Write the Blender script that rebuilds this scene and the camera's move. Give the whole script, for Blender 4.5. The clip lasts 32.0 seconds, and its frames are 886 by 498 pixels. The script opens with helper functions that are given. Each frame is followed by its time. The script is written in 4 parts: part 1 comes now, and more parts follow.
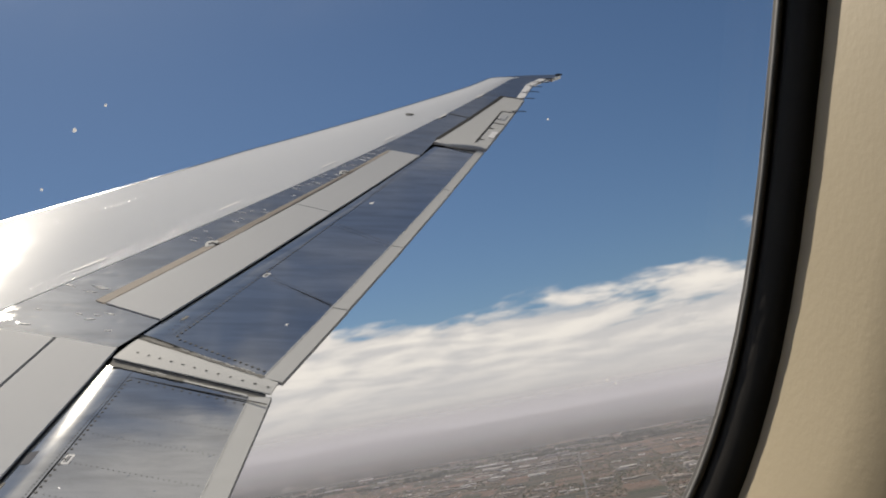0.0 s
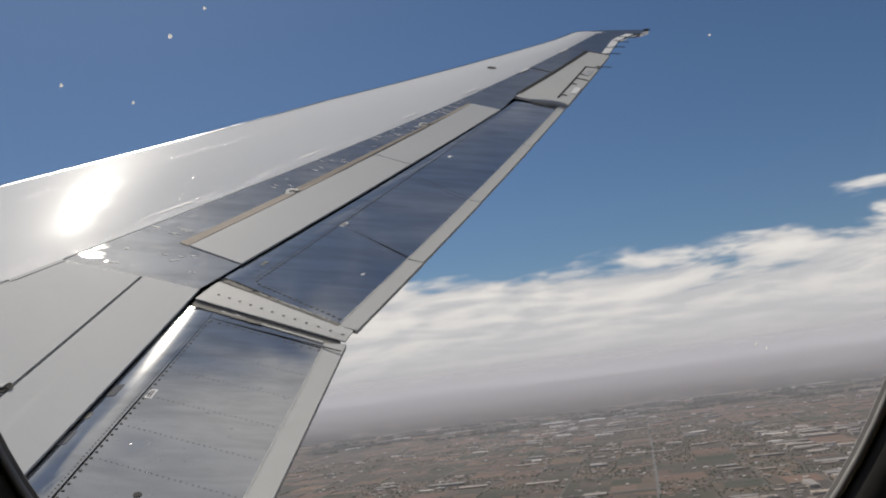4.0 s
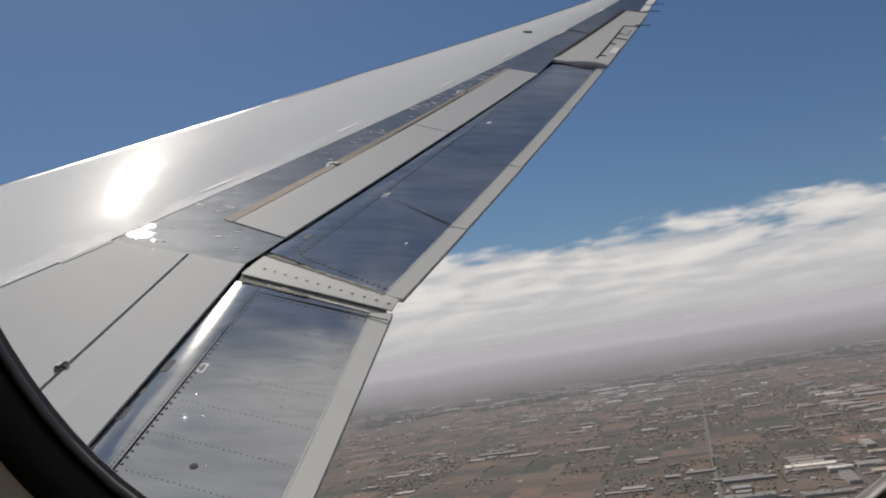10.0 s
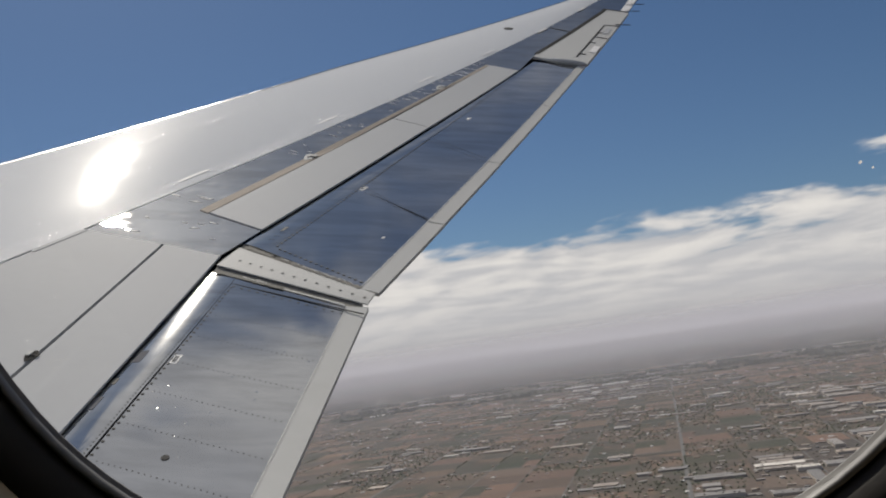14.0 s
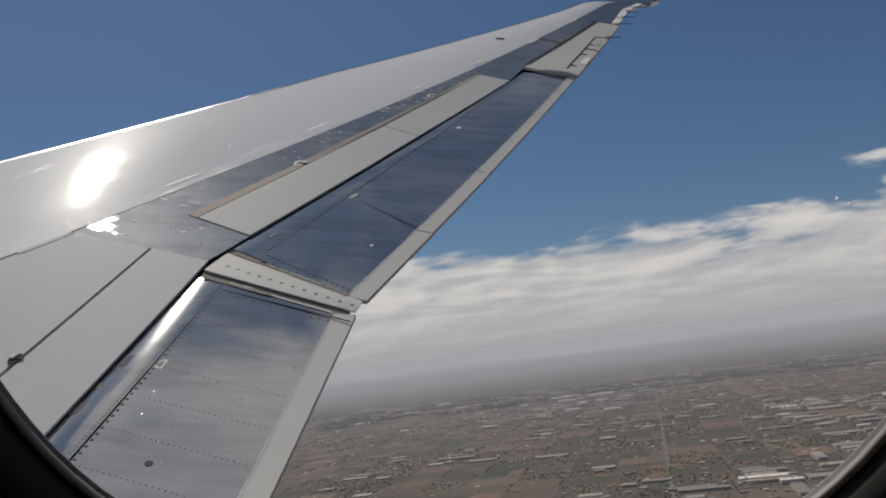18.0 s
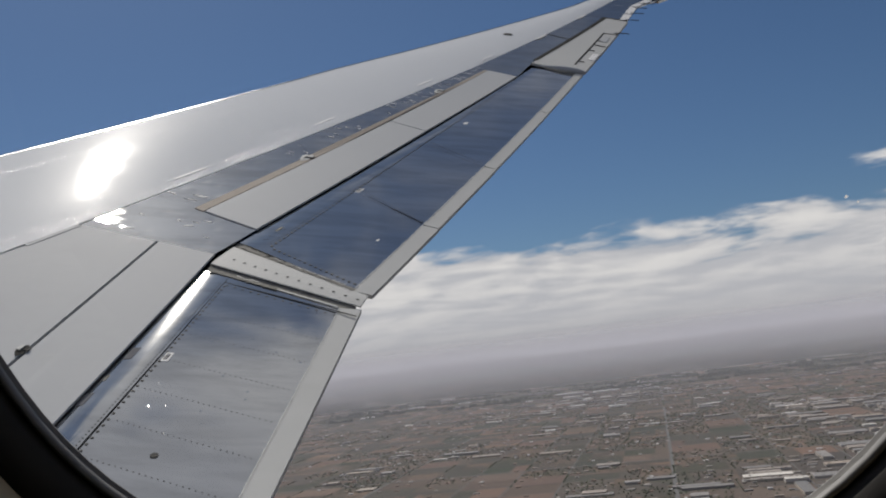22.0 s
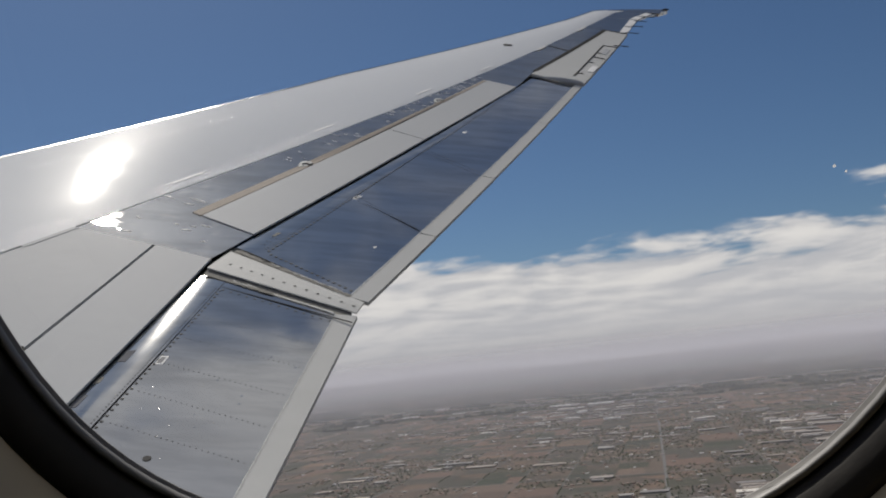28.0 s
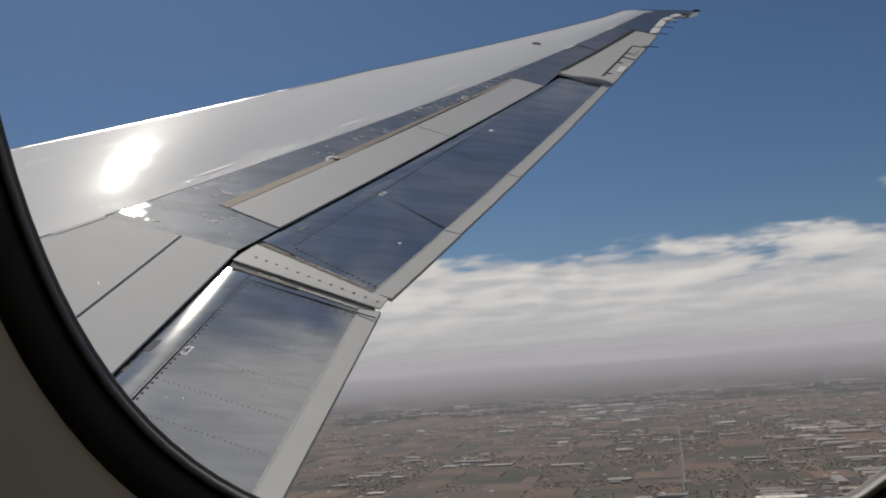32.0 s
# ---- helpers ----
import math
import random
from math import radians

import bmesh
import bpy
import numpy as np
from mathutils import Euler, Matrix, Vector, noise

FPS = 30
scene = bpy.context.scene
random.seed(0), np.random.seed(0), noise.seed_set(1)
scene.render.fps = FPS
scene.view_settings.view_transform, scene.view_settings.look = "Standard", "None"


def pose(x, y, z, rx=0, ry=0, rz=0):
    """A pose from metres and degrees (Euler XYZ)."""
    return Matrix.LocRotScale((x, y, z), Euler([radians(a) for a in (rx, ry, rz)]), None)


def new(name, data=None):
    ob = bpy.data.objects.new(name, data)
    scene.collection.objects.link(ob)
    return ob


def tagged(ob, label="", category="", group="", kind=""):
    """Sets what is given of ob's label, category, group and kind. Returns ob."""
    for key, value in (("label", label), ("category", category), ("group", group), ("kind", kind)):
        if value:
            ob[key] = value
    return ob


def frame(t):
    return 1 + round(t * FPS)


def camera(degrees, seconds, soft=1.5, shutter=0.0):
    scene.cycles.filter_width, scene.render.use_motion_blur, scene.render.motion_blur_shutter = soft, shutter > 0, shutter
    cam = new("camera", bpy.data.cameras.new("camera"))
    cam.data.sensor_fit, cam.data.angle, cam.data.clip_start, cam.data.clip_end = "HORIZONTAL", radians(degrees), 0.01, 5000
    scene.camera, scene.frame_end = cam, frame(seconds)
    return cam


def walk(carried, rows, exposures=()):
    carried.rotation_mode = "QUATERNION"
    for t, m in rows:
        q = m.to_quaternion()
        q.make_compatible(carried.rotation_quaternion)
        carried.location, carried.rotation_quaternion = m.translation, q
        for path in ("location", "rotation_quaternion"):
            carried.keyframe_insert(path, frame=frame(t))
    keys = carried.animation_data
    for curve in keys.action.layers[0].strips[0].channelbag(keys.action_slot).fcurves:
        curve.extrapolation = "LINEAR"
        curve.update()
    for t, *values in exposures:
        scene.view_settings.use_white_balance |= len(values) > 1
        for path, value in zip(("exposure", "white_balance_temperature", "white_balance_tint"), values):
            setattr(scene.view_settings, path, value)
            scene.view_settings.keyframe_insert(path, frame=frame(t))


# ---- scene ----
cam = camera(55.34, 32.0, soft=2.0)

# The aircraft flies in a left turn: its own axes (x aft, y outboard, z up) is banked and pitched over level ground.
ALT = 90.0
UP = Vector((-0.154, 0.393, 0.907)).normalized()
AFT = (Vector((1, 0, 0)) - UP * UP.x).normalized()
OUT = UP.cross(AFT)
FLY = Matrix.Translation((0, 0, ALT)) @ Matrix((AFT, OUT, UP)).to_4x4()

# seconds, x, y, z, yaw, pitch, roll along the aircraft's axes
PATH = [
        (0, 0.0154, 0.0148, 0.0395, -2.83, -10.99, 0.24),
        (0.5, 0.0128, 0.0345, 0.0195, -2.95, -11.86, -0.96),
        (1, 0.0108, 0.0543, -0.0001, -3.19, -12.77, -0.51),
        (1.5, 0.0082, 0.0470, 0.0116, -2.60, -12.86, -3.59),
        (2, 0.0059, 0.0398, 0.0239, 0.15, -12.07, -1.74),
        (2.5, 0.0056, 0.0359, 0.0333, 1.41, -11.27, -1.25),
        (3, 0.0054, 0.0320, 0.0428, 2.35, -13.08, -1.89),
        (3.5, 0.0048, 0.0354, 0.0369, 2.60, -14.13, -0.81),
        (5.5, 0.0019, 0.0485, 0.0117, 3.01, -13.66, -1.23),
        (6, 0.0013, 0.0518, 0.0057, 3.60, -14.07, -1.22),
        (6.5, 0.0012, 0.0543, 0.0041, 3.68, -14.64, -1.66),
        (7, 0.0005, 0.0562, 0.0024, 3.46, -14.53, -1.39),
        (7.5, -0.0000, 0.0583, 0.0008, 3.78, -13.60, -1.17),
        (8, -0.0000, 0.0610, -0.0006, 4.97, -14.42, -0.57),
        (8.5, -0.0006, 0.0630, -0.0022, 3.98, -14.92, 1.39),
        (9, -0.0015, 0.0646, -0.0042, 3.46, -13.78, 0.68),
        (9.5, -0.0005, 0.0655, -0.0043, 3.69, -12.90, 0.22),
        (10, -0.0009, 0.0652, -0.0055, 4.81, -15.94, 2.08),
        (10.5, -0.0004, 0.0655, -0.0061, 4.35, -15.64, 2.04),
        (11, -0.0004, 0.0653, -0.0070, 3.69, -14.79, 1.18),
        (11.5, -0.0001, 0.0655, -0.0077, 3.90, -15.06, 0.78),
        (12, 0.0003, 0.0658, -0.0084, 3.70, -15.96, 1.05),
        (12.5, 0.0005, 0.0659, -0.0091, 3.76, -16.42, 0.84),
        (13, 0.0010, 0.0664, -0.0096, 3.21, -15.90, 0.61),
        (13.5, 0.0008, 0.0656, -0.0092, 3.31, -16.05, 0.83),
        (14, 0.0006, 0.0648, -0.0086, 3.61, -16.27, 0.70),
        (14.5, 0.0005, 0.0643, -0.0081, 3.42, -16.23, 0.77),
        (16.5, 0.0003, 0.0620, -0.0056, 2.72, -15.78, 0.21),
        (17, 0.0005, 0.0616, -0.0049, 3.07, -15.78, -0.42),
        (17.5, 0.0001, 0.0609, -0.0044, 3.14, -15.80, -0.45),
        (18, 0.0002, 0.0605, -0.0036, 3.09, -15.73, -0.39),
        (18.5, 0.0003, 0.0600, -0.0029, 3.09, -15.85, -0.05),
        (19, 0.0001, 0.0593, -0.0024, 3.19, -15.52, -0.53),
        (19.5, 0.0002, 0.0597, -0.0025, 3.14, -15.24, -0.94),
        (20, -0.0002, 0.0595, -0.0028, 2.93, -14.98, -1.10),
        (20.5, -0.0003, 0.0595, -0.0030, 3.09, -15.06, -1.36),
        (21, -0.0004, 0.0596, -0.0032, 3.65, -15.75, -0.81),
        (21.5, -0.0004, 0.0598, -0.0034, 3.91, -16.41, -0.27),
        (22, -0.0004, 0.0599, -0.0035, 3.61, -16.04, -0.75),
        (22.5, -0.0005, 0.0601, -0.0037, 3.70, -16.23, -0.43),
        (23, -0.0008, 0.0600, -0.0040, 3.23, -15.65, -1.27),
        (23.5, -0.0004, 0.0622, -0.0066, 2.92, -15.37, -1.14),
        (24, -0.0006, 0.0639, -0.0096, 3.03, -15.34, -1.20),
        (24.5, -0.0004, 0.0660, -0.0122, 3.24, -15.77, -1.03),
        (25, -0.0004, 0.0677, -0.0152, 3.16, -15.89, -0.79),
        (25.5, 0.0002, 0.0660, -0.0143, 3.46, -15.86, -0.83),
        (27.5, 0.0003, 0.0565, -0.0126, 3.52, -15.68, -1.16),
        (28, 0.0005, 0.0545, -0.0120, 3.65, -15.38, -1.66),
        (28.5, 0.0016, 0.0531, -0.0071, 3.65, -15.35, -1.51),
        (29, 0.0028, 0.0523, -0.0020, 4.25, -14.68, -0.30),
        (29.5, 0.0039, 0.0513, 0.0029, 4.73, -14.67, -1.43),
        (30, 0.0030, 0.0515, 0.0048, 4.70, -14.49, -1.28),
        (30.5, 0.0003, 0.0527, -0.0025, 4.91, -15.03, -1.70),
        (31, -0.0089, 0.0472, -0.0107, 4.43, -16.09, -3.71),
        (31.5, -0.0117, 0.0430, -0.0088, 5.00, -15.88, -2.54),
        (32, -0.0098, 0.0524, -0.0081, 5.50, -15.66, -2.60)]
walk(cam, [(t, FLY @ pose(x, y, z, 90 + pitch, roll, yaw)) for t, x, y, z, yaw, pitch, roll in PATH],
     [(0, 0.42, 7300, 10), (1, 0.42, 7300, 10), (2, 0.32, 7150, 10), (3, 0.32, 6950, 10), (6, 0.30, 6950, 10), (9, 0.29, 6950, 10), (13, 0.27, 6950, 10), (14.5, 0.27, 6950, 10), (17, -0.02, 6950, 10), (20, 0.11, 6750, 10), (25, 0.15, 6700, 10), (28, 0.18, 6800, 10), (29, 0.20, 6950, 10), (30, 0.10, 6950, 10), (31, 0.00, 6950, 10), (32, 0.10, 6950, 10)])

# ---- light ----
SUN = (FLY.to_3x3() @ Vector((-0.402, 0.816, 0.414))).normalized()
sun = new("sun", bpy.data.lights.new("sun", "SUN"))
sun.data.energy, sun.data.angle, sun.data.color = 4.2, radians(0.6), (1.0, 0.96, 0.90)
sun.rotation_euler = (-SUN).to_track_quat("-Z", "Y").to_euler()


class Nodes:
    """Short way to write a node tree."""

    def __init__(self, tree):
        self.tree = tree
        tree.nodes.clear()

    def add(self, kind, inputs=()):
        n = self.tree.nodes.new(kind)
        for k, v in dict(inputs).items():
            if isinstance(v, bpy.types.NodeSocket):
                self.tree.links.new(v, n.inputs[k])
            else:
                n.inputs[k].default_value = v
        return n

    def math(self, op, a, b=0.0, clamp=False):
        n = self.add("ShaderNodeMath", {0: a, 1: b})
        n.operation, n.use_clamp = op, clamp
        return n.outputs[0]

    def span(self, v, a, b, c=0.0, d=1.0, smooth=True):
        n = self.add("ShaderNodeMapRange", {"Value": v, "From Min": a, "From Max": b, "To Min": c, "To Max": d})
        n.interpolation_type = "SMOOTHSTEP" if smooth else "LINEAR"
        return n.outputs[0]

    def mix(self, f, a, b, mode="MIX"):
        n = self.add("ShaderNodeMix")
        n.data_type, n.blend_type = "RGBA", mode
        for k, v in ((0, f), (6, a), (7, b)):
            if isinstance(v, bpy.types.NodeSocket):
                self.tree.links.new(v, n.inputs[k])
            else:
                n.inputs[k].default_value = v
        return n.outputs[2]

    def noise(self, vec, scale, detail=4.0, rough=0.55, dist=0.0):
        ins = {"Scale": scale, "Detail": detail, "Roughness": rough, "Distortion": dist}
        if vec is not None:
            ins["Vector"] = vec
        return self.add("ShaderNodeTexNoise", ins).outputs["Fac"]

    def ramp(self, f, stops):
        n = self.add("ShaderNodeValToRGB", {"Fac": f})
        e = n.color_ramp.elements
        while len(e) < len(stops):
            e.new(0.5)
        for el, (p, c) in zip(e, stops):
            el.position, el.color = p, (*c, 1)
        return n.outputs[0]


def grey(v):
    return (v, v, v, 1)


def rgb(r, g, b):
    return (r, g, b, 1)


world = bpy.data.worlds.new("sky")
scene.world = world
world.use_nodes = True
w = Nodes(world.node_tree)
sky = w.add("ShaderNodeTexSky")
sky.sky_type, sky.sun_disc = "NISHITA", False
sky.sun_elevation, sky.sun_rotation = math.asin(SUN.z), math.atan2(SUN.x, SUN.y)
sky.altitude, sky.air_density, sky.dust_density, sky.ozone_density = 600.0, 1.0, 0.6, 2.0
blue = w.mix(1.0, sky.outputs[0], rgb(0.0268, 0.0350, 0.0440), "MULTIPLY")
way = w.add("ShaderNodeTexCoord").outputs["Generated"]
sep = w.add("ShaderNodeSeparateXYZ", {0: way})
az = w.math("ARCTAN2", sep.outputs[0], sep.outputs[1])
el = w.math("ARCSINE", sep.outputs[2])
low = w.math("ADD", w.math("MAXIMUM", sep.outputs[2], 0.0), 0.13)
flat_x, flat_y = w.math("DIVIDE", sep.outputs[0], low), w.math("DIVIDE", sep.outputs[1], low)


def cloud_height(dx, dy):
    """Billows on a level sheet of cloud, seen in perspective."""
    v = w.add("ShaderNodeCombineXYZ", {0: w.math("ADD", flat_x, dx), 1: w.math("ADD", flat_y, dy), 2: 3.7}).outputs[0]
    n1 = w.noise(v, 1.45, 6.0, 0.54, 0.35)
    n2 = w.noise(v, 4.2, 5.0, 0.58, 0.3)
    return w.math("ADD", w.math("MULTIPLY", w.math("SUBTRACT", n1, 0.15), 1.1), w.math("MULTIPLY", n2, 0.20))


puff = cloud_height(0.0, 0.0)
# cloud deck low over the horizon, torn open towards its upper edge
edge = w.math("ADD", el, w.span(az, -0.25, 0.45, -0.020, -0.010, False))
deck = w.span(w.math("ADD", puff, w.span(edge, 0.060, 0.215, 0.30, -0.46, False)), 0.43, 0.60)
# broken cloud overhead, ending in torn streaks
high = w.noise(w.add("ShaderNodeMapping", {"Vector": way, "Rotation": (0, 0, 0.35), "Scale": (3.2, 9.0, 3.2)}).outputs[0], 1.0, 7.0, 0.62, 0.6)
ragged_el = w.math("ADD", el, w.math("MULTIPLY", w.math("SUBTRACT", high, 0.5), 0.55))
over = w.math("MAXIMUM", w.span(ragged_el, 0.985, 1.06, 0.0, 0.92), w.math("MULTIPLY", w.span(high, 0.42, 0.70, 0.08, 0.55), w.span(el, 0.45, 0.75)))
cover = w.math("MAXIMUM", deck, w.math("MULTIPLY", over, 0.8))
# billows are lit on the side towards the sun and grey on the other
relief = w.math("SUBTRACT", puff, cloud_height(0.09, 0.15))
lit_side = w.math("ADD", w.span(puff, 0.36, 0.66, 0.0, 0.55), w.span(relief, -0.14, 0.14, -0.10, 0.50))
shade = w.mix(w.math("MINIMUM", w.math("MAXIMUM", lit_side, 0.0), 1.0), rgb(0.43, 0.445, 0.485), rgb(0.635, 0.635, 0.64))
sky1 = w.mix(cover, blue, shade)
# dusty air down to the horizon and below it
murk = w.ramp(w.span(el, -0.04, 0.12, 0, 1, False), [(0.0, (0.30, 0.295, 0.318)), (0.25, (0.335, 0.337, 0.366)), (0.5, (0.395, 0.405, 0.442)), (1.0, (0.47, 0.483, 0.515))])
sky2 = w.mix(w.span(el, -0.005, 0.11, 1.0, 0.0), sky1, murk)
back = w.add("ShaderNodeBackground", {"Color": sky2, "Strength": 1.0})
w.tree.links.new(back.outputs[0], w.add("ShaderNodeOutputWorld").inputs[0])

# ---- materials ----


def material(name, build):
    m = bpy.data.materials.new(name)
    m.use_nodes = True
    n = Nodes(m.node_tree)
    out = n.add("ShaderNodeOutputMaterial")
    n.tree.links.new(build(n), out.inputs[0])
    return m


def surface(n, color, rough, metal=0.0, bump=None, strength=0.2, dist=0.01, spec=0.5, coat=0.0):
    ins = {"Base Color": color, "Roughness": rough, "Metallic": metal, "Specular IOR Level": spec, "Coat Weight": coat, "Coat Roughness": 0.16, "Coat IOR": 1.35}
    if bump is not None:
        ins["Normal"] = n.add("ShaderNodeBump", {"Height": bump, "Strength": strength, "Distance": dist}).outputs[0]
    return n.add("ShaderNodeBsdfPrincipled", ins).outputs[0]


def here(n):
    return n.add("ShaderNodeTexCoord").outputs["Object"]


def stretched(n, sx, sy, sz):
    return n.add("ShaderNodeMapping", {"Vector": here(n), "Scale": (sx, sy, sz)}).outputs[0]


def paint(a, b, rough, grime=0.25, spec=0.5, wave=0.05, mottle=0.04, coat=0.0):
    def build(n):
        p = here(n)
        big = n.noise(p, 0.9, 5, 0.6)
        small = n.noise(stretched(n, 3.0, 5.0, 3.0), 2.5, 6, 0.65)
        dirt = n.span(n.noise(stretched(n, 1.0, 2.2, 1.0), 1.6, 8, 0.7), 0.55, 0.78)
        c = n.mix(big, a, b)
        c = n.mix(n.math("MULTIPLY", dirt, grime), c, rgb(a[0] * 0.55, a[1] * 0.53, a[2] * 0.48))
        c = n.mix(n.span(small, 0.3, 0.7, 0.0, mottle), c, grey(0.9))
        r = n.span(small, 0.3, 0.7, rough * 0.85, rough * 1.25) if wave else rough
        h = n.math("ADD", n.math("MULTIPLY", n.noise(p, 0.8, 1), 1.0), n.math("MULTIPLY", n.noise(p, 60.0, 3), 0.01)) if wave else None
        return surface(n, c, r, 0.0, h, wave, 0.03, spec, coat)
    return build


def bare_metal(base, rough, wave=0.5, dents=0.05, tint=(0.90, 0.90, 0.885), ribs=0.0, pit=0.55, veil=0.04, spread=0.12):
    def build(n):
        p = here(n)
        streak = n.noise(stretched(n, 1.2, 5.0, 1.2), 1.6, 6, 0.62, 0.4)
        blot = n.noise(p, 3.0, 6, 0.6)
        c = n.mix(n.span(streak, 0.35, 0.7), rgb(*(base * t for t in tint)), rgb(*(base * 0.8 * t for t in tint)))
        c = n.mix(n.span(blot, 0.58, 0.78, 0.0, 0.35), c, rgb(base * 0.95, base * 0.95, base * 0.97))
        r = n.math("ADD", n.span(streak, 0.3, 0.75, rough * 0.9, rough * 1.25), n.span(blot, 0.55, 0.8, 0.0, 0.05))
        cells = n.add("ShaderNodeTexVoronoi", {"Vector": stretched(n, 1.0, 1.0, 0.2), "Scale": 7.0})
        cells.feature = "SMOOTH_F1"
        dimple = cells.outputs["Distance"]
        h = n.math("ADD", n.noise(stretched(n, 1.0, 1.5, 1.0), 1.6, 2, 0.45), n.math("MULTIPLY", n.noise(p, 9.0, 2), 0.14))
        h = n.math("ADD", h, n.math("MULTIPLY", n.span(dimple, 0.0, 0.35), dents))
        pits = n.add("ShaderNodeTexVoronoi", {"Vector": stretched(n, 1.0, 1.0, 0.1), "Scale": 4.5})
        chosen = n.span(n.add("ShaderNodeSeparateColor", {0: pits.outputs["Color"]}).outputs[0], 0.45, 0.5)
        h = n.math("SUBTRACT", h, n.math("MULTIPLY", n.math("MULTIPLY", n.span(pits.outputs["Distance"], 0.0, 0.075, 1.0, 0.0), chosen), pit))
        brushed = n.noise(stretched(n, 2.0, 60.0, 2.0), 1.0, 4, 0.6)
        r = n.math("ADD", r, n.span(brushed, 0.35, 0.7, -0.006, 0.008))
        c = n.mix(n.span(brushed, 0.45, 0.75, 0.0, 0.12), c, rgb(base * 0.7, base * 0.7, base * 0.72))
        if ribs:
            q = n.add("ShaderNodeSeparateXYZ", {0: p})
            s = n.math("ADD", n.math("MULTIPLY", q.outputs[1], 9.2), n.math("ADD", n.math("MULTIPLY", q.outputs[0], 3.4), n.math("MULTIPLY", n.noise(p, 1.1, 2), 3.0)))
            ridge = n.math("POWER", n.math("ABSOLUTE", n.math("SINE", s)), 10.0)
            h = n.math("ADD", h, n.math("MULTIPLY", n.math("MULTIPLY", ridge, n.span(n.noise(p, 2.2, 3), 0.42, 0.6)), ribs))
        lean = n.add("ShaderNodeBump", {"Height": h, "Strength": wave, "Distance": 0.03}).outputs[0]
        polish = n.add("ShaderNodeBsdfGlossy", {"Color": c, "Roughness": r, "Normal": lean})
        polish.distribution = "BECKMANN"
        haze = n.add("ShaderNodeBsdfGlossy", {"Color": c, "Roughness": spread, "Normal": lean})
        return n.add("ShaderNodeMixShader", {0: veil, 1: polish.outputs[0], 2: haze.outputs[0]}).outputs[0]
    return build




def skin_nodes(n):
    """Grey paint under a worn gloss coat: a tight sun streak within a broad soft sheen."""
    p = here(n)
    c = n.mix(n.noise(p, 0.9, 5, 0.6), rgb(0.60, 0.617, 0.635), rgb(0.645, 0.66, 0.672))
    c = n.mix(n.span(n.noise(stretched(n, 1.0, 2.2, 1.0), 1.6, 8, 0.7), 0.58, 0.8, 0, 0.12), c, rgb(0.3, 0.29, 0.27))
    fleck = n.math("ADD", n.noise(p, 55.0, 2, 0.5), n.math("MULTIPLY", n.noise(stretched(n, 1.0, 0.6, 1.0), 4.5, 3, 0.5), 16.0))
    bump = n.add("ShaderNodeBump", {"Height": fleck, "Strength": 0.02, "Distance": 0.004}).outputs[0]
    gloss = n.add("ShaderNodeBsdfPrincipled", {"Base Color": c, "Roughness": 0.5, "Specular IOR Level": 0.0, "Coat Weight": 0.30, "Normal": bump,
                                               "Coat Roughness": n.span(n.noise(p, 2.0, 4), 0.3, 0.7, 0.05, 0.08), "Coat IOR": 1.38})
    sheen = n.add("ShaderNodeBsdfGlossy", {"Color": grey(1), "Roughness": 0.36, "Normal": bump})
    return n.add("ShaderNodeMixShader", {0: 0.006, 1: gloss.outputs[0], 2: sheen.outputs[0]}).outputs[0]


SKIN = material("light_grey_wing_paint", skin_nodes)
PANEL = material("grey_panel_paint", paint(rgb(0.362, 0.377, 0.396), rgb(0.39, 0.402, 0.418), 0.65, 0.10, 0.03, 0.0, 0.02))
STRIP = material("grey_edge_paint", paint(rgb(0.41, 0.416, 0.41), rgb(0.45, 0.456, 0.45), 0.6, 0.3, 0.04, 0.0))
METAL = material("bare_aluminium_flap", bare_metal(0.68, 0.055, 0.024, 0.04, pit=0.8))
DENTED = material("rippled_aluminium_skin", bare_metal(0.56, 0.075, 0.13, 0.30, ribs=0.30, pit=0.35, veil=0.045, spread=0.5))
SLAT = material("polished_slat_metal", bare_metal(0.38, 0.34, 0.1))
DARK = material("dark_gap_primer", lambda n: surface(n, n.mix(n.noise(here(n), 6.0), grey(0.012), grey(0.035)), 0.8, spec=0.03))
SEAL = material("tan_sealant", lambda n: surface(n, n.mix(n.noise(stretched(n, 4, 20, 4), 2.0, 6), rgb(0.26, 0.218, 0.182), rgb(0.35, 0.315, 0.275)), 0.75, spec=0.05))
RIVET = material("dark_rivet", lambda n: surface(n, grey(0.045), 0.8, 0.0, spec=0.1))
BRIGHT = material("bright_rivet", lambda n: surface(n, grey(0.62), 0.36, 1.0))
PATCH = material("dull_grey_patch", lambda n: surface(n, n.mix(n.noise(here(n), 20.0), rgb(0.125, 0.128, 0.14), rgb(0.17, 0.172, 0.185)), 0.6, spec=0.0))
PLATE = material("white_placard", lambda n: surface(n, n.mix(n.noise(here(n), 30.0), grey(0.62), grey(0.74)), 0.7, spec=0.08))
RUBBER = material("black_rubber_seal", lambda n: surface(n, n.mix(n.noise(here(n), 60.0), rgb(0.016, 0.014, 0.013), rgb(0.03, 0.027, 0.024)), 0.6, 0, n.noise(here(n), 300.0), 0.1, 0.001, 0.2))
BEZEL = material("worn_grey_bezel", lambda n: surface(n, n.mix(n.noise(here(n), 80.0), rgb(0.11, 0.108, 0.105), rgb(0.17, 0.167, 0.165)), 0.5, spec=0.3))
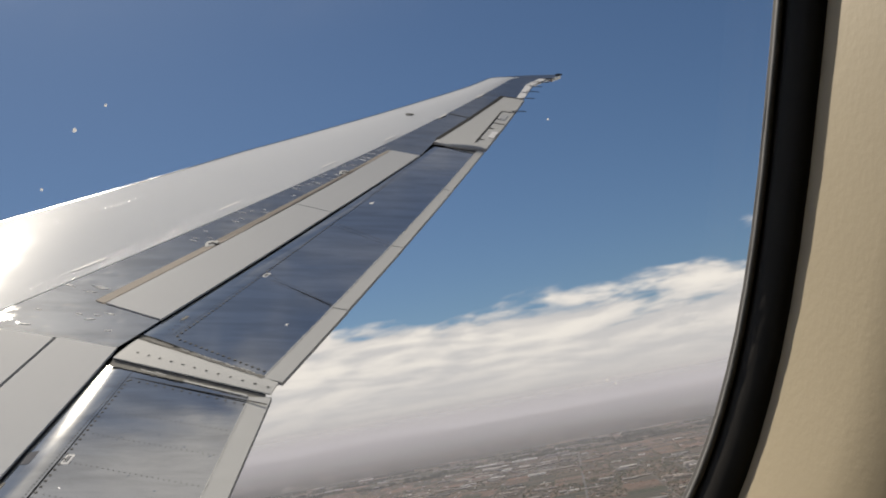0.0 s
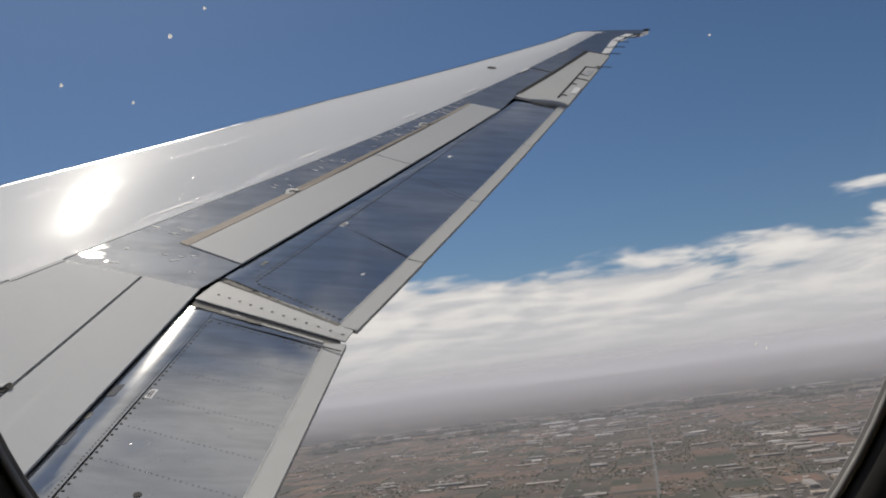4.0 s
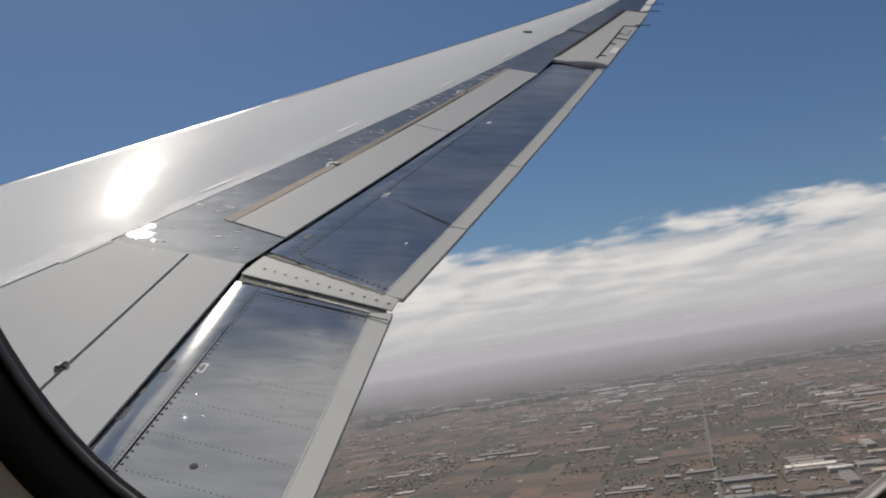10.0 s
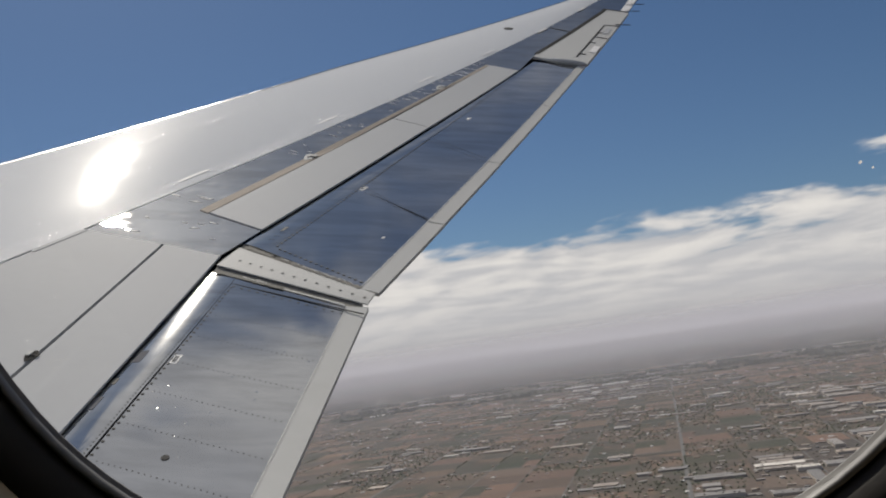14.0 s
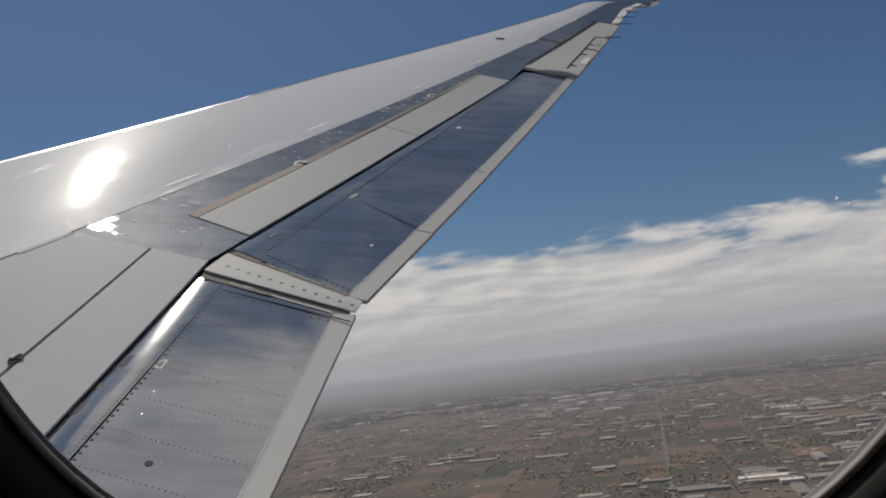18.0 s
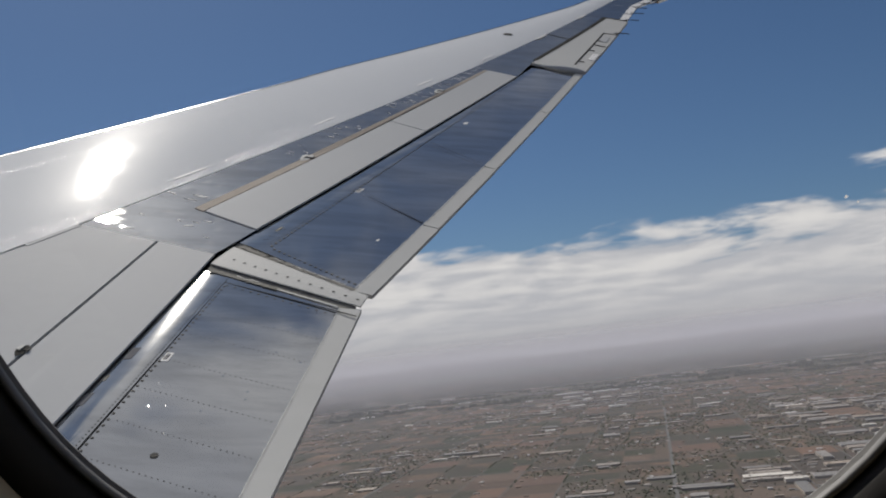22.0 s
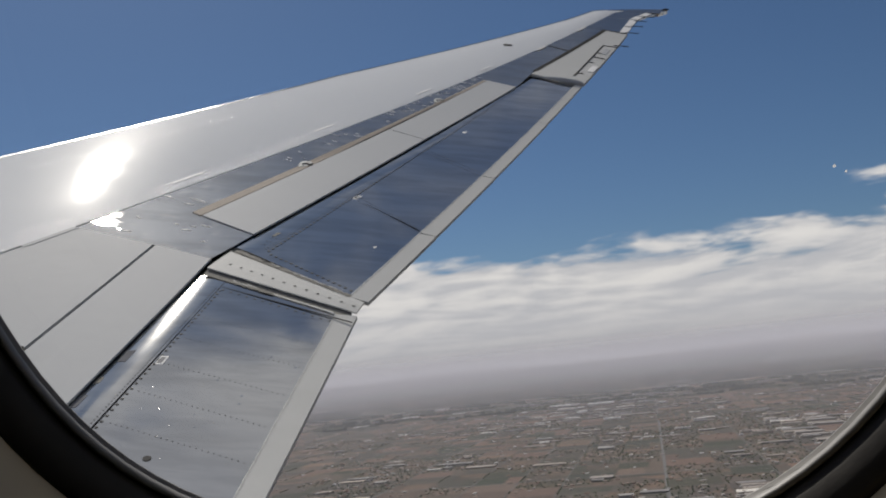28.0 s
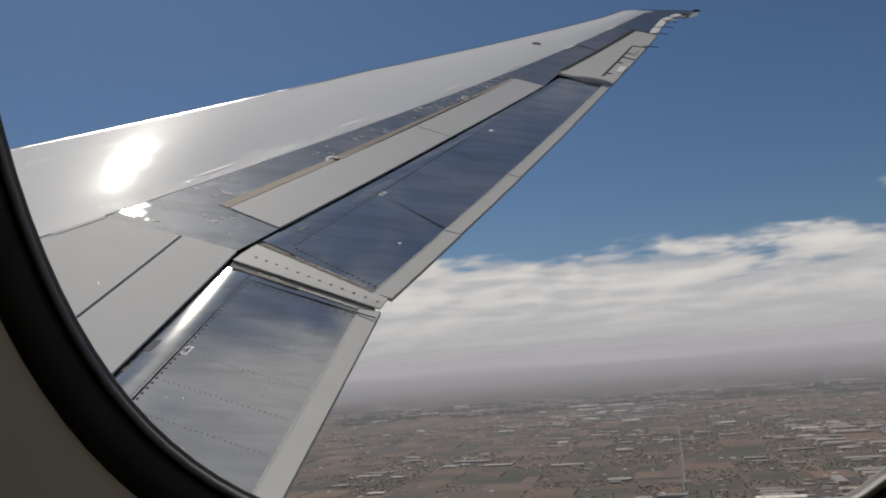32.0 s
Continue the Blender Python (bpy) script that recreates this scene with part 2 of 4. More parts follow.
TRIM = material("beige_cabin_trim", lambda n: surface(n, n.mix(n.noise(here(n), 18.0, 6), rgb(0.40, 0.335, 0.225), rgb(0.45, 0.38, 0.265)), 0.55, 0, n.noise(here(n), 500.0, 2), 0.12, 0.0006))
TORN = material("grey_torn_sealant", lambda n: surface(n, n.mix(n.noise(here(n), 40.0, 4), rgb(0.07, 0.07, 0.066), rgb(0.30, 0.29, 0.265)), 0.8, spec=0.05))
# dark colour for the unseen cabin boards, keeping bounce light down
DIM_WALL = material("dim_unseen_wall", lambda n: surface(n, n.mix(n.noise(here(n), 120.0, 4), rgb(0.030, 0.034, 0.048), rgb(0.060, 0.064, 0.080)), 0.9, 0, n.noise(here(n), 400.0, 2), 0.1, 0.001, 0.1))
PALE_DASH = material("pale_matte_dash", lambda n: surface(n, n.mix(n.noise(here(n), 60.0), grey(0.80), grey(0.90)), 0.6, spec=0.1))
CARPET = material("cabin_carpet", lambda n: surface(n, n.mix(n.noise(here(n), 90.0), rgb(0.03, 0.035, 0.06), rgb(0.06, 0.065, 0.09)), 0.95))


def pane_nodes(n):
    return n.add("ShaderNodeMixShader", {0: 0.014, 1: n.add("ShaderNodeBsdfTransparent", {0: grey(0.97)}).outputs[0],
                                         2: n.add("ShaderNodeBsdfGlossy", {"Color": grey(1), "Roughness": 0.03}).outputs[0]}).outputs[0]


PANE = material("acrylic_pane", pane_nodes)


def ground_nodes(n):
    p = here(n)
    cell = n.add("ShaderNodeTexVoronoi", {"Vector": n.add("ShaderNodeMapping", {"Vector": p, "Rotation": (0, 0, 0.2)}).outputs[0], "Scale": 0.044})
    cell.distance = "CHEBYCHEV"
    pick = n.add("ShaderNodeSeparateColor", {0: cell.outputs["Color"]}).outputs[0]
    c = n.ramp(pick, [(0.0, (0.058, 0.052, 0.048)), (0.3, (0.092, 0.072, 0.060)), (0.5, (0.130, 0.090, 0.068)), (0.7, (0.052, 0.056, 0.043)), (0.85, (0.09, 0.076, 0.067)), (1.0, (0.07, 0.064, 0.057))])
    c = n.mix(n.span(n.noise(p, 0.1, 8, 0.7), 0.4, 0.7, 0, 0.7), c, rgb(0.072, 0.058, 0.050))
    c = n.mix(n.span(n.noise(p, 0.006, 4, 0.6), 0.45, 0.7, 0, 0.5), c, rgb(0.17, 0.12, 0.085))
    c = n.mix(n.span(n.noise(n.add("ShaderNodeMapping", {"Vector": p, "Scale": (1.0, 0.6, 1.0), "Rotation": (0, 0, 0.19)}).outputs[0], 0.009, 5, 0.68), 0.48, 0.6, 0, 0.75), c, rgb(0.047, 0.046, 0.036))
    return surface(n, c, 0.95, spec=0.1)


GROUND = material("dry_plain", ground_nodes)


def tinted(stops, rough, scale=0.3, joined=False):
    def build(n):
        r = n.add("ShaderNodeNewGeometry").outputs["Random Per Island"] if joined else n.add("ShaderNodeObjectInfo").outputs["Random"]
        c = n.ramp(r, stops)
        c = n.mix(n.span(n.noise(here(n), scale, 6, 0.7), 0.4, 0.75, 0, 0.38), c, rgb(0.075, 0.06, 0.052))
        return surface(n, c, rough, spec=0.2)
    return build


FIELD = material("field_soil_and_crop", tinted([(0.0, (0.100, 0.066, 0.054)), (0.18, (0.139, 0.088, 0.066)), (0.26, (0.087, 0.059, 0.049)), (0.40, (0.022, 0.032, 0.019)), (0.58, (0.059, 0.050, 0.045)), (0.72, (0.023, 0.030, 0.021)), (0.86, (0.108, 0.079, 0.065)), (0.92, (0.145, 0.095, 0.066)), (0.95, (0.046, 0.042, 0.038)), (1.0, (0.053, 0.047, 0.042))], 0.95, 0.05, True))
YARD = material("yard_soil_and_paving", tinted([(0.0, (0.039, 0.037, 0.035)), (0.25, (0.066, 0.054, 0.046)), (0.45, (0.095, 0.071, 0.058)), (0.6, (0.051, 0.045, 0.041)), (0.8, (0.113, 0.086, 0.069)), (1.0, (0.037, 0.038, 0.033))], 0.95, 0.12, True))
ROOFS = [(0.0, (0.60, 0.58, 0.54)), (0.07, (0.52, 0.49, 0.45)), (0.08, (0.23, 0.22, 0.21)), (0.50, (0.14, 0.137, 0.133)), (0.51, (0.31, 0.26, 0.21)), (0.72, (0.23, 0.20, 0.175)), (0.92, (0.22, 0.21, 0.20)), (0.93, (0.68, 0.67, 0.65)), (1.0, (0.58, 0.57, 0.55))]
ROOF = material("warehouse_roof", tinted(ROOFS, 0.6, 0.2))
SHED = material("shed_roof", tinted(ROOFS, 0.6, 0.2, True))
WALL = material("warehouse_wall", tinted([(0.0, (0.413, 0.383, 0.338)), (0.5, (0.315, 0.270, 0.217)), (1.0, (0.465, 0.450, 0.427))], 0.8, 0.5))
ROADS = material("worn_asphalt", lambda n: surface(n, n.mix(n.noise(here(n), 0.1, 6), grey(0.055), grey(0.09)), 0.9))
TOWN = material("house_roofs", lambda n: surface(n, n.ramp(n.add("ShaderNodeNewGeometry").outputs["Random Per Island"], [(0.0, (0.160, 0.104, 0.080)), (0.4, (0.200, 0.152, 0.124)), (0.68, (0.240, 0.224, 0.208)), (0.90, (0.272, 0.248, 0.224)), (0.91, (0.440, 0.432, 0.416)), (1.0, (0.480, 0.464, 0.448))]), 0.85))
LEAF = material("dark_tree_foliage", lambda n: surface(n, n.ramp(n.add("ShaderNodeNewGeometry").outputs["Random Per Island"], [(0.0, (0.03, 0.042, 0.02)), (1.0, (0.065, 0.075, 0.038))]), 0.9))
ROCK = material("desert_mountain_rock", lambda n: surface(n, n.mix(n.noise(here(n), 0.02, 8, 0.7), rgb(0.11, 0.098, 0.095), rgb(0.18, 0.16, 0.15)), 0.95, spec=0.1))


# Distance haze painted on a sheet: opacity rises with distance, fades with height.
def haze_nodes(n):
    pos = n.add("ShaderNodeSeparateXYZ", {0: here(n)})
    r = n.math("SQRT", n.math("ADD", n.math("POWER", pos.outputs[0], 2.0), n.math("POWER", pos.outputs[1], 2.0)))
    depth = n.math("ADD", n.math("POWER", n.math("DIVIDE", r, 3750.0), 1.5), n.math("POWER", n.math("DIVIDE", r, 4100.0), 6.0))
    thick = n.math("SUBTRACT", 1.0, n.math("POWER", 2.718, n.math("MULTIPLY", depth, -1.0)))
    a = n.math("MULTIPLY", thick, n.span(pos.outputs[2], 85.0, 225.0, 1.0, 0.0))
    # tint of the painted haze
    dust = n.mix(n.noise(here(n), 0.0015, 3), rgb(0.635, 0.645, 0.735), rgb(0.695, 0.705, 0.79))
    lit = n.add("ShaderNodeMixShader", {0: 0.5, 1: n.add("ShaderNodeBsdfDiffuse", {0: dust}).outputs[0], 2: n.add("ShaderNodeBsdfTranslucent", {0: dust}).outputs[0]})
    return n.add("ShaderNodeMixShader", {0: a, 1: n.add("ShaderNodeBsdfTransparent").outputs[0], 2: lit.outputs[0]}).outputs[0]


HAZE = material("painted_haze", haze_nodes)

# ---- building blocks ----


def mesh_of(name, verts, faces, mat, smooth=()):
    me = bpy.data.meshes.new(name)
    me.from_pydata([tuple(v) for v in verts], [], faces)
    me.materials.append(mat)
    for i in smooth:
        me.polygons[i].use_smooth = True
    me.update()
    return me


def thing(name, label, category, m=FLY, group="", kind=""):
    ob = new(name)
    ob.empty_display_size = 0.1
    ob.matrix_basis = m
    return tagged(ob, label, category, group, kind)


def piece(name, me, parent, label=""):
    ob = new(name, me)
    ob.parent = parent
    return tagged(ob, label)


WH, WD, WB, WC = 1.6632, math.tan(radians(3.71)), 0.8565, 0.03502


def wing_z(x, y):
    """Height of the upper wing surface."""
    return -WH + WD * y + WB * (y / 15) ** 2 - WC * (x + 1.2 - 0.364 * y)


def flat(u, v):
    return 0.0


def slab_data(a, b, c, d, nu, nv, rise, thick):
    """A curved sheet over the wing between four corners in plan: a to b along the span, then aft."""
    top, n = [], nu + 1
    for j in range(nv + 1):
        v = j / nv
        for i in range(nu + 1):
            u = i / nu
            x = (a[0] * (1 - u) + b[0] * u) * (1 - v) + (d[0] * (1 - u) + c[0] * u) * v
            y = (a[1] * (1 - u) + b[1] * u) * (1 - v) + (d[1] * (1 - u) + c[1] * u) * v
            top.append((x, y, wing_z(x, y) + rise(u, v)))
    faces = [(j * n + i, (j + 1) * n + i, (j + 1) * n + i + 1, j * n + i + 1) for j in range(nv) for i in range(nu)]
    smooth = range(len(faces))
    rim = [i for i in range(n)] + [j * n + nu for j in range(1, nv + 1)] + [nv * n + i for i in range(nu - 1, -1, -1)] + [j * n for j in range(nv - 1, 0, -1)]
    verts, k, m = list(top), len(top), len(rim)
    verts += [top[i] for i in rim] + [(top[i][0], top[i][1], top[i][2] - thick) for i in rim]
    faces += [(k + i, k + (i + 1) % m, k + m + (i + 1) % m, k + m + i) for i in range(m)]
    faces.append([k + m + i for i in range(m)])
    return verts, faces, smooth


def slab(name, a, b, c, d, mat, parent, nu=12, nv=6, rise=flat, thick=0.02, label=""):
    verts, faces, smooth = slab_data(a, b, c, d, nu, nv, rise, thick)
    return piece(name, mesh_of(name, verts, faces, mat, smooth), parent, label)


def box_mesh(name, sx, sy, sz, mat, bevel=0.0):
    bm = bmesh.new()
    bmesh.ops.create_cube(bm, size=1, matrix=Matrix.Diagonal((sx, sy, sz, 1)))
    if bevel:
        bmesh.ops.bevel(bm, geom=bm.edges[:], offset=bevel, segments=2, affect="EDGES")
    me = bpy.data.meshes.new(name)
    bm.to_mesh(me)
    bm.free()
    me.materials.append(mat)
    return me


def on_wing(x, y, dz=0.0, turn=0.0):
    """A pose on the wing's surface, leaning with it, turned about its normal."""
    e = 0.01
    ax = Vector((1, 0, (wing_z(x + e, y) - wing_z(x, y)) / e)).normalized()
    nrm = ax.cross(Vector((0, 1, (wing_z(x, y + e) - wing_z(x, y)) / e))).normalized()
    m = Matrix((ax, nrm.cross(ax), nrm)).transposed().to_4x4()
    return Matrix.Translation((x, y, wing_z(x, y) + dz)) @ m @ pose(0, 0, 0, 0, 0, turn)


def line(p, q):
    """x as a function of y along a straight line in plan."""
    s = (q[0] - p[0]) / (q[1] - p[1])
    return lambda y: p[0] + s * (y - p[1])


# ---- the wing ----
wing = thing("aircraft_wing", "swept airliner wing, light grey paint with bare aluminium flaps", "wing")


def lead_x(y):
    if y < 9.0:
        return -1.731 + 0.51 * (y - 9.0)
    if y < 13.6:
        return -1.731 + 0.60 * (y - 9.0)
    return 1.029 + 0.515 * (y - 13.6)


skin_x = line((-2.30, 4.50), (0.53, 11.21))
trail_x = line((-0.585, 3.79), (0.935, 9.42))
root = 0.40


def trail_all(y):
    return -0.595 + 0.056 * (y - 3.69) if y < 3.74 else trail_x(y) if y < 13.9 else trail_x(13.9) + 0.55 * (y - 13.9)


# core under the panels: dark structure with the lower skin
ys = [0.35 + 0.5 * i for i in range(29)] + [14.6]
verts, faces = [], []
for y in ys:
    x0, x1 = lead_x(y) + 0.05, trail_all(y) - 0.06
    c = x1 - x0
    up = [(x0 + c * s, y, wing_z(x0 + c * s, y) - 0.075 * (1 - s) - 0.045) for s in (0.03, 0.3, 0.6, 0.85, 1.0)]
    lo = [(x0 + c * s, y, wing_z(x0 + c * s, y) - 0.05 - c * t) for s, t in ((0.95, 0.006), (0.6, 0.055), (0.3, 0.085), (0.08, 0.055), (0.0, 0.02))]
    verts += up + lo
for i in range(len(ys) - 1):
    faces += [(i * 10 + k, i * 10 + (k + 1) % 10, (i + 1) * 10 + (k + 1) % 10, (i + 1) * 10 + k) for k in range(10)]
faces += [list(range(9, -1, -1)), [len(verts) - 10 + k for k in range(10)]]
piece("wing_core", mesh_of("wing_core", verts, faces, DARK), wing, "dark inner structure seen in the gaps")


def lofted(name, x_from, x_to, y0, y1, mat, n, nv, rise, label="", thick=0.02):
    """Like slab, but between two edges that are functions of y."""
    verts, faces = [], []
    for j in range(nv + 1):
        for i in range(n + 1):
            y = y0 + (y1 - y0) * i / n
            v = j / nv
            x = x_from(y) * (1 - v) + x_to(y) * v
            verts.append((x, y, wing_z(x, y) + rise(i / n, v)))
    m = n + 1
    faces = [(j * m + i, (j + 1) * m + i, (j + 1) * m + i + 1, j * m + i + 1) for j in range(nv) for i in range(n)]
    k, top = len(verts), len(faces)
    verts += [(x, y, z - thick) for x, y, z in verts]
    rim = list(range(m)) + [j * m + n for j in range(1, nv + 1)] + [nv * m + i for i in range(n - 1, -1, -1)] + [j * m for j in range(nv - 1, 0, -1)]
    e = len(verts)
    verts += [verts[i] for i in rim] + [verts[k + i] for i in rim]
    r = len(rim)
    faces += [(e + i, e + (i + 1) % r, e + r + (i + 1) % r, e + r + i) for i in range(r)]
    faces += [(k + j * m + i, k + j * m + i + 1, k + (j + 1) * m + i + 1, k + (j + 1) * m + i) for j in range(nv) for i in range(n)]
    return piece(name, mesh_of(name, verts, faces, mat, range(top)), wing, label)


def nose_rise(u, v):
    return -0.12 * (1 - v) ** 3


def skin_rise(x, y):
    """Camber of the painted skin over the wing's mean surface."""
    a, b = lead_x(y) + 0.097, skin_x(y) - 0.004
    v = (x - a) / (b - a)
    return 0.12 * v * (1 - v) * (1 - 0.6 * (y - 0.35) / 14.03)


lofted("leading_edge_slat", lambda y: lead_x(y) - 0.03, lambda y: lead_x(y) + 0.09, 0.35, 14.38, SLAT, 60, 8, nose_rise, "polished bare metal leading edge", 0.03)
lofted("upper_skin", lambda y: lead_x(y) + 0.097, lambda y: skin_x(y) - 0.004, 0.35, 14.38, SKIN, 60, 14, lambda u, v: 0.12 * v * (1 - v) * (1 - 0.6 * u), "light grey painted upper skin")

sk, spi, spa = (-2.29, 4.49), (-1.79, 4.33), (-1.44, 4.21)
spb, spc = (-1.32, 4.58), (-1.69, 4.81)
mf, ma, fo, ao = (-0.87, 7.08), (-0.555, 6.85), (-0.09, 9.25), (0.21, 9.04)
aif, afo, aao, ate = (0.39, 9.75), (1.51, 12.84), (1.84, 12.64), (0.955, 9.44)
P, Q, Rr, S = (-2.07, 5.046), (-0.255, 9.35), (0.013, 9.985), (1.276, 12.985)
hinge_x, spoil_x = line(spi, (-1.86, 3.11)), line(spa, (-1.51, 2.62))
slab("fixed_panel", (skin_x(root), root), (sk[0] + 0.004, sk[1] - 0.006), (spi[0] - 0.008, spi[1] - 0.004), (hinge_x(root) - 0.008, root), PANEL, wing, 16, 8, label="grey painted fixed panel")
slab("inboard_spoiler", (hinge_x(root) + 0.010, root), (spi[0] + 0.010, spi[1] - 0.006), (spa[0], spa[1] - 0.006), (spoil_x(root), root), PANEL, wing, 16, 6, thick=0.011, label="grey painted inboard spoiler")
slab("metal_skin", sk, P, spb, spa, DENTED, wing, 8, 10, lambda u, v: -0.002, label="rippled bare aluminium skin")
slab("metal_skin", (P[0] + 0.002, P[1] + 0.003), Q, (fo[0] - 0.01, fo[1]), (spc[0] - 0.01, spc[1]), DENTED, wing, 40, 8, lambda u, v: -0.002, label="rippled bare aluminium skin")
slab("metal_skin", (Q[0] + 0.002, Q[1] + 0.004), Rr, aif, (ao[0] + 0.006, ao[1] + 0.01), DENTED, wing, 10, 8, lambda u, v: -0.002)
slab("metal_skin", (Rr[0] + 0.002, Rr[1] + 0.004), S, (afo[0] - 0.012, afo[1]), (aif[0] - 0.012, aif[1]), DENTED, wing, 30, 6, lambda u, v: -0.002)
slab("metal_skin", (S[0] + 0.002, S[1] + 0.004), (1.66, 13.93), (2.16, 13.85), (aao[0] - 0.01, aao[1] + 0.05), DENTED, wing, 12, 6, lambda u, v: -0.002)
slab("metal_skin", (1.662, 13.934), (1.945, 14.56), (2.55, 14.52), (2.162, 13.854), DENTED, wing, 8, 6, lambda u, v: -0.002)
slab("upper_skin", (lead_x(14.38) + 0.097, 14.384), (1.70, 14.50), (2.03, 14.55), (skin_x(14.38) - 0.004, 14.384), SKIN, wing, 6, 6, lambda u, v: 0.001, label="light grey painted upper skin")
slab("seam_filler", (-2.437, 4.165), (skin_x(4.49) - 0.001, 4.485), (skin_x(4.49) + 0.03, 4.475), (-2.41, 4.150), PANEL, wing, 6, 2, lambda u, v: 0.0025, 0.006, "painted filler over the seam")
slab("seam", (0.655, 11.445), (0.662, 11.475), (0.912, 11.245), (0.905, 11.22), DARK, wing, 1, 6, lambda u, v: 0.0012, 0.003)
slab("sealant_strip", (spc[0] - 0.075, spc[1] + 0.045), (fo[0] - 0.038, fo[1] + 0.025), (fo[0] - 0.012, fo[1]), (spc[0] - 0.012, spc[1]), SEAL, wing, 40, 2, lambda u, v: 0.002, 0.006, "tan sealant strip")
slab("outboard_spoiler", spc, (mf[0] - 0.002, mf[1] - 0.006), (ma[0] - 0.002, ma[1] - 0.006), spb, PANEL, wing, 16, 6, lambda u, v: 0.004, 0.011, "grey painted spoiler panel")
slab("outboard_spoiler", (mf[0] + 0.002, mf[1] + 0.006), fo, ao, (ma[0] + 0.002, ma[1] + 0.006), PANEL, wing, 16, 6, lambda u, v: 0.004, 0.011, "grey painted spoiler panel")


def flap_rise(u, v):
    return -0.003 - 0.020 * max(0.0, 1 - v / 0.22) ** 2 - 0.008 * v


# inboard flap
flap = piece("inboard_flap", None, wing)
fi, fo_, fto, fti = (spoil_x(root) - 0.045, root), (-1.470, 4.040), (-0.690, 3.705), (-0.862, root)
slab("flap_skin", fi, fo_, fto, fti, METAL, flap, 24, 64, flap_rise, 0.04, "bare aluminium flap skin")
slab("flap_edge", (fti[0] + 0.002, root), (fto[0] + 0.002, fto[1] - 0.001), (-0.592, 3.712), (-0.775, root), STRIP, flap, 12, 3, lambda u, v: -0.011 - 0.004 * v, 0.02, "grey painted trailing edge strip")
# gap fairing between the flaps
fence = piece("flap_fairing", None, wing)
slab("fairing_top", (-1.424, 4.095), (-1.372, 4.325), (-0.577, 3.838), (-0.596, 3.722), STRIP, fence, 4, 12, lambda u, v: -0.004 + 0.003 * (1 - abs(2 * u - 1) ** 3), 0.007, "pale grey fairing between the flaps")
slab("gap_seal", (-1.425, 4.00), (-1.425, 4.10), (-0.62, 3.735), (-0.62, 3.69), TORN, fence, 2, 10, lambda u, v: -0.016, 0.004, "grey seal in the gap beside the flap")
slab("gap_seal", (-1.385, 4.30), (-1.37, 4.41), (-0.60, 3.90), (-0.60, 3.83), TORN, fence, 2, 10, lambda u, v: -0.016, 0.004, "grey seal in the gap beside the flap")
# outboard flap
oflap = piece("outboard_flap", None, wing)
ofi, ofo, oto, oti = (-1.368, 4.40), (0.382, 9.515), (0.835, 9.335), (-0.655, 3.905)


def oflap_rise(u, v):
    return -0.003 - (0.008 - 0.005 * u) * max(0.0, 1 - v / 0.16) ** 2 - 0.008 * v


slab("flap_skin", ofi, ofo, oto, oti, METAL, oflap, 48, 50, oflap_rise, 0.04, "bare aluminium flap skin")
cuts = [3.87, 4.815, 6.03, 7.72, 9.39]
strip_x = line(oti, oto)
for y0, y1 in zip(cuts, cuts[1:]):
    slab("flap_edge", (strip_x(y0) + 0.002, y0 + 0.03), (strip_x(y1) + 0.002, y1 + 0.012), (trail_x(y1), y1 - 0.012), (trail_x(y0), y0), STRIP, oflap, 10, 3, lambda u, v: -0.011 - 0.004 * v, 0.02, "grey painted trailing edge strip")
# aileron with its tab
ail = piece("aileron", None, wing)
slab("aileron_skin", aif, afo, aao, ate, STRIP, ail, 24, 8, lambda u, v: -0.002 * v, 0.03, "pale grey painted aileron")
slab("tab_gap", (0.865, 9.80), (1.385, 11.70), (1.402, 11.69), (0.882, 9.79), DARK, ail, 8, 1, lambda u, v: 0.003, 0.004)
slab("tab_gap", (1.39, 11.71), (1.395, 11.745), (1.60, 11.655), (1.595, 11.62), DARK, ail, 1, 4, lambda u, v: 0.003, 0.004)
slab("hinge_gap", (aif[0] + 0.02, aif[1] + 0.16), (afo[0] + 0.004, afo[1]), (afo[0] + 0.050, afo[1] - 0.03), (aif[0] + 0.066, aif[1] + 0.14), DARK, ail, 20, 1, lambda u, v: 0.003, 0.004, "dark hinge gap")
slab("hinge_gap", (afo[0], afo[1]), (afo[0] + 0.006, afo[1] + 0.05), (aao[0] + 0.006, aao[1] + 0.05), aao, DARK, ail, 1, 6, lambda u, v: 0.003, 0.004, "dark hinge gap")
slab("tab_gap", (1.19, 10.93), (1.198, 10.965), (1.338, 10.86), (1.33, 10.825), DARK, ail, 1, 3, lambda u, v: 0.0035, 0.004)
slab("tab_plate", (1.30, 11.14), (1.40, 11.50), (1.46, 11.46), (1.37, 11.12), PANEL, ail, 2, 2, lambda u, v: 0.004, 0.004, "dull grey plate on the tab")
for y in (9.95, 10.6, 11.2):
    x = 0.875 + 0.275 * (y - 9.79)
    slab("tab_hinge", (x - 0.01, y), (x - 0.01, y + 0.02), (x + 0.07, y - 0.01), (x + 0.07, y - 0.03), RIVET, ail, 1, 3, lambda u, v: 0.006, 0.006, "dark tab hinge")
slab("tab_plate", (1.04, 10.06), (1.13, 10.4), (1.20, 10.37), (1.11, 10.03), PLATE, ail, 2, 2, lambda u, v: 0.004, 0.004)


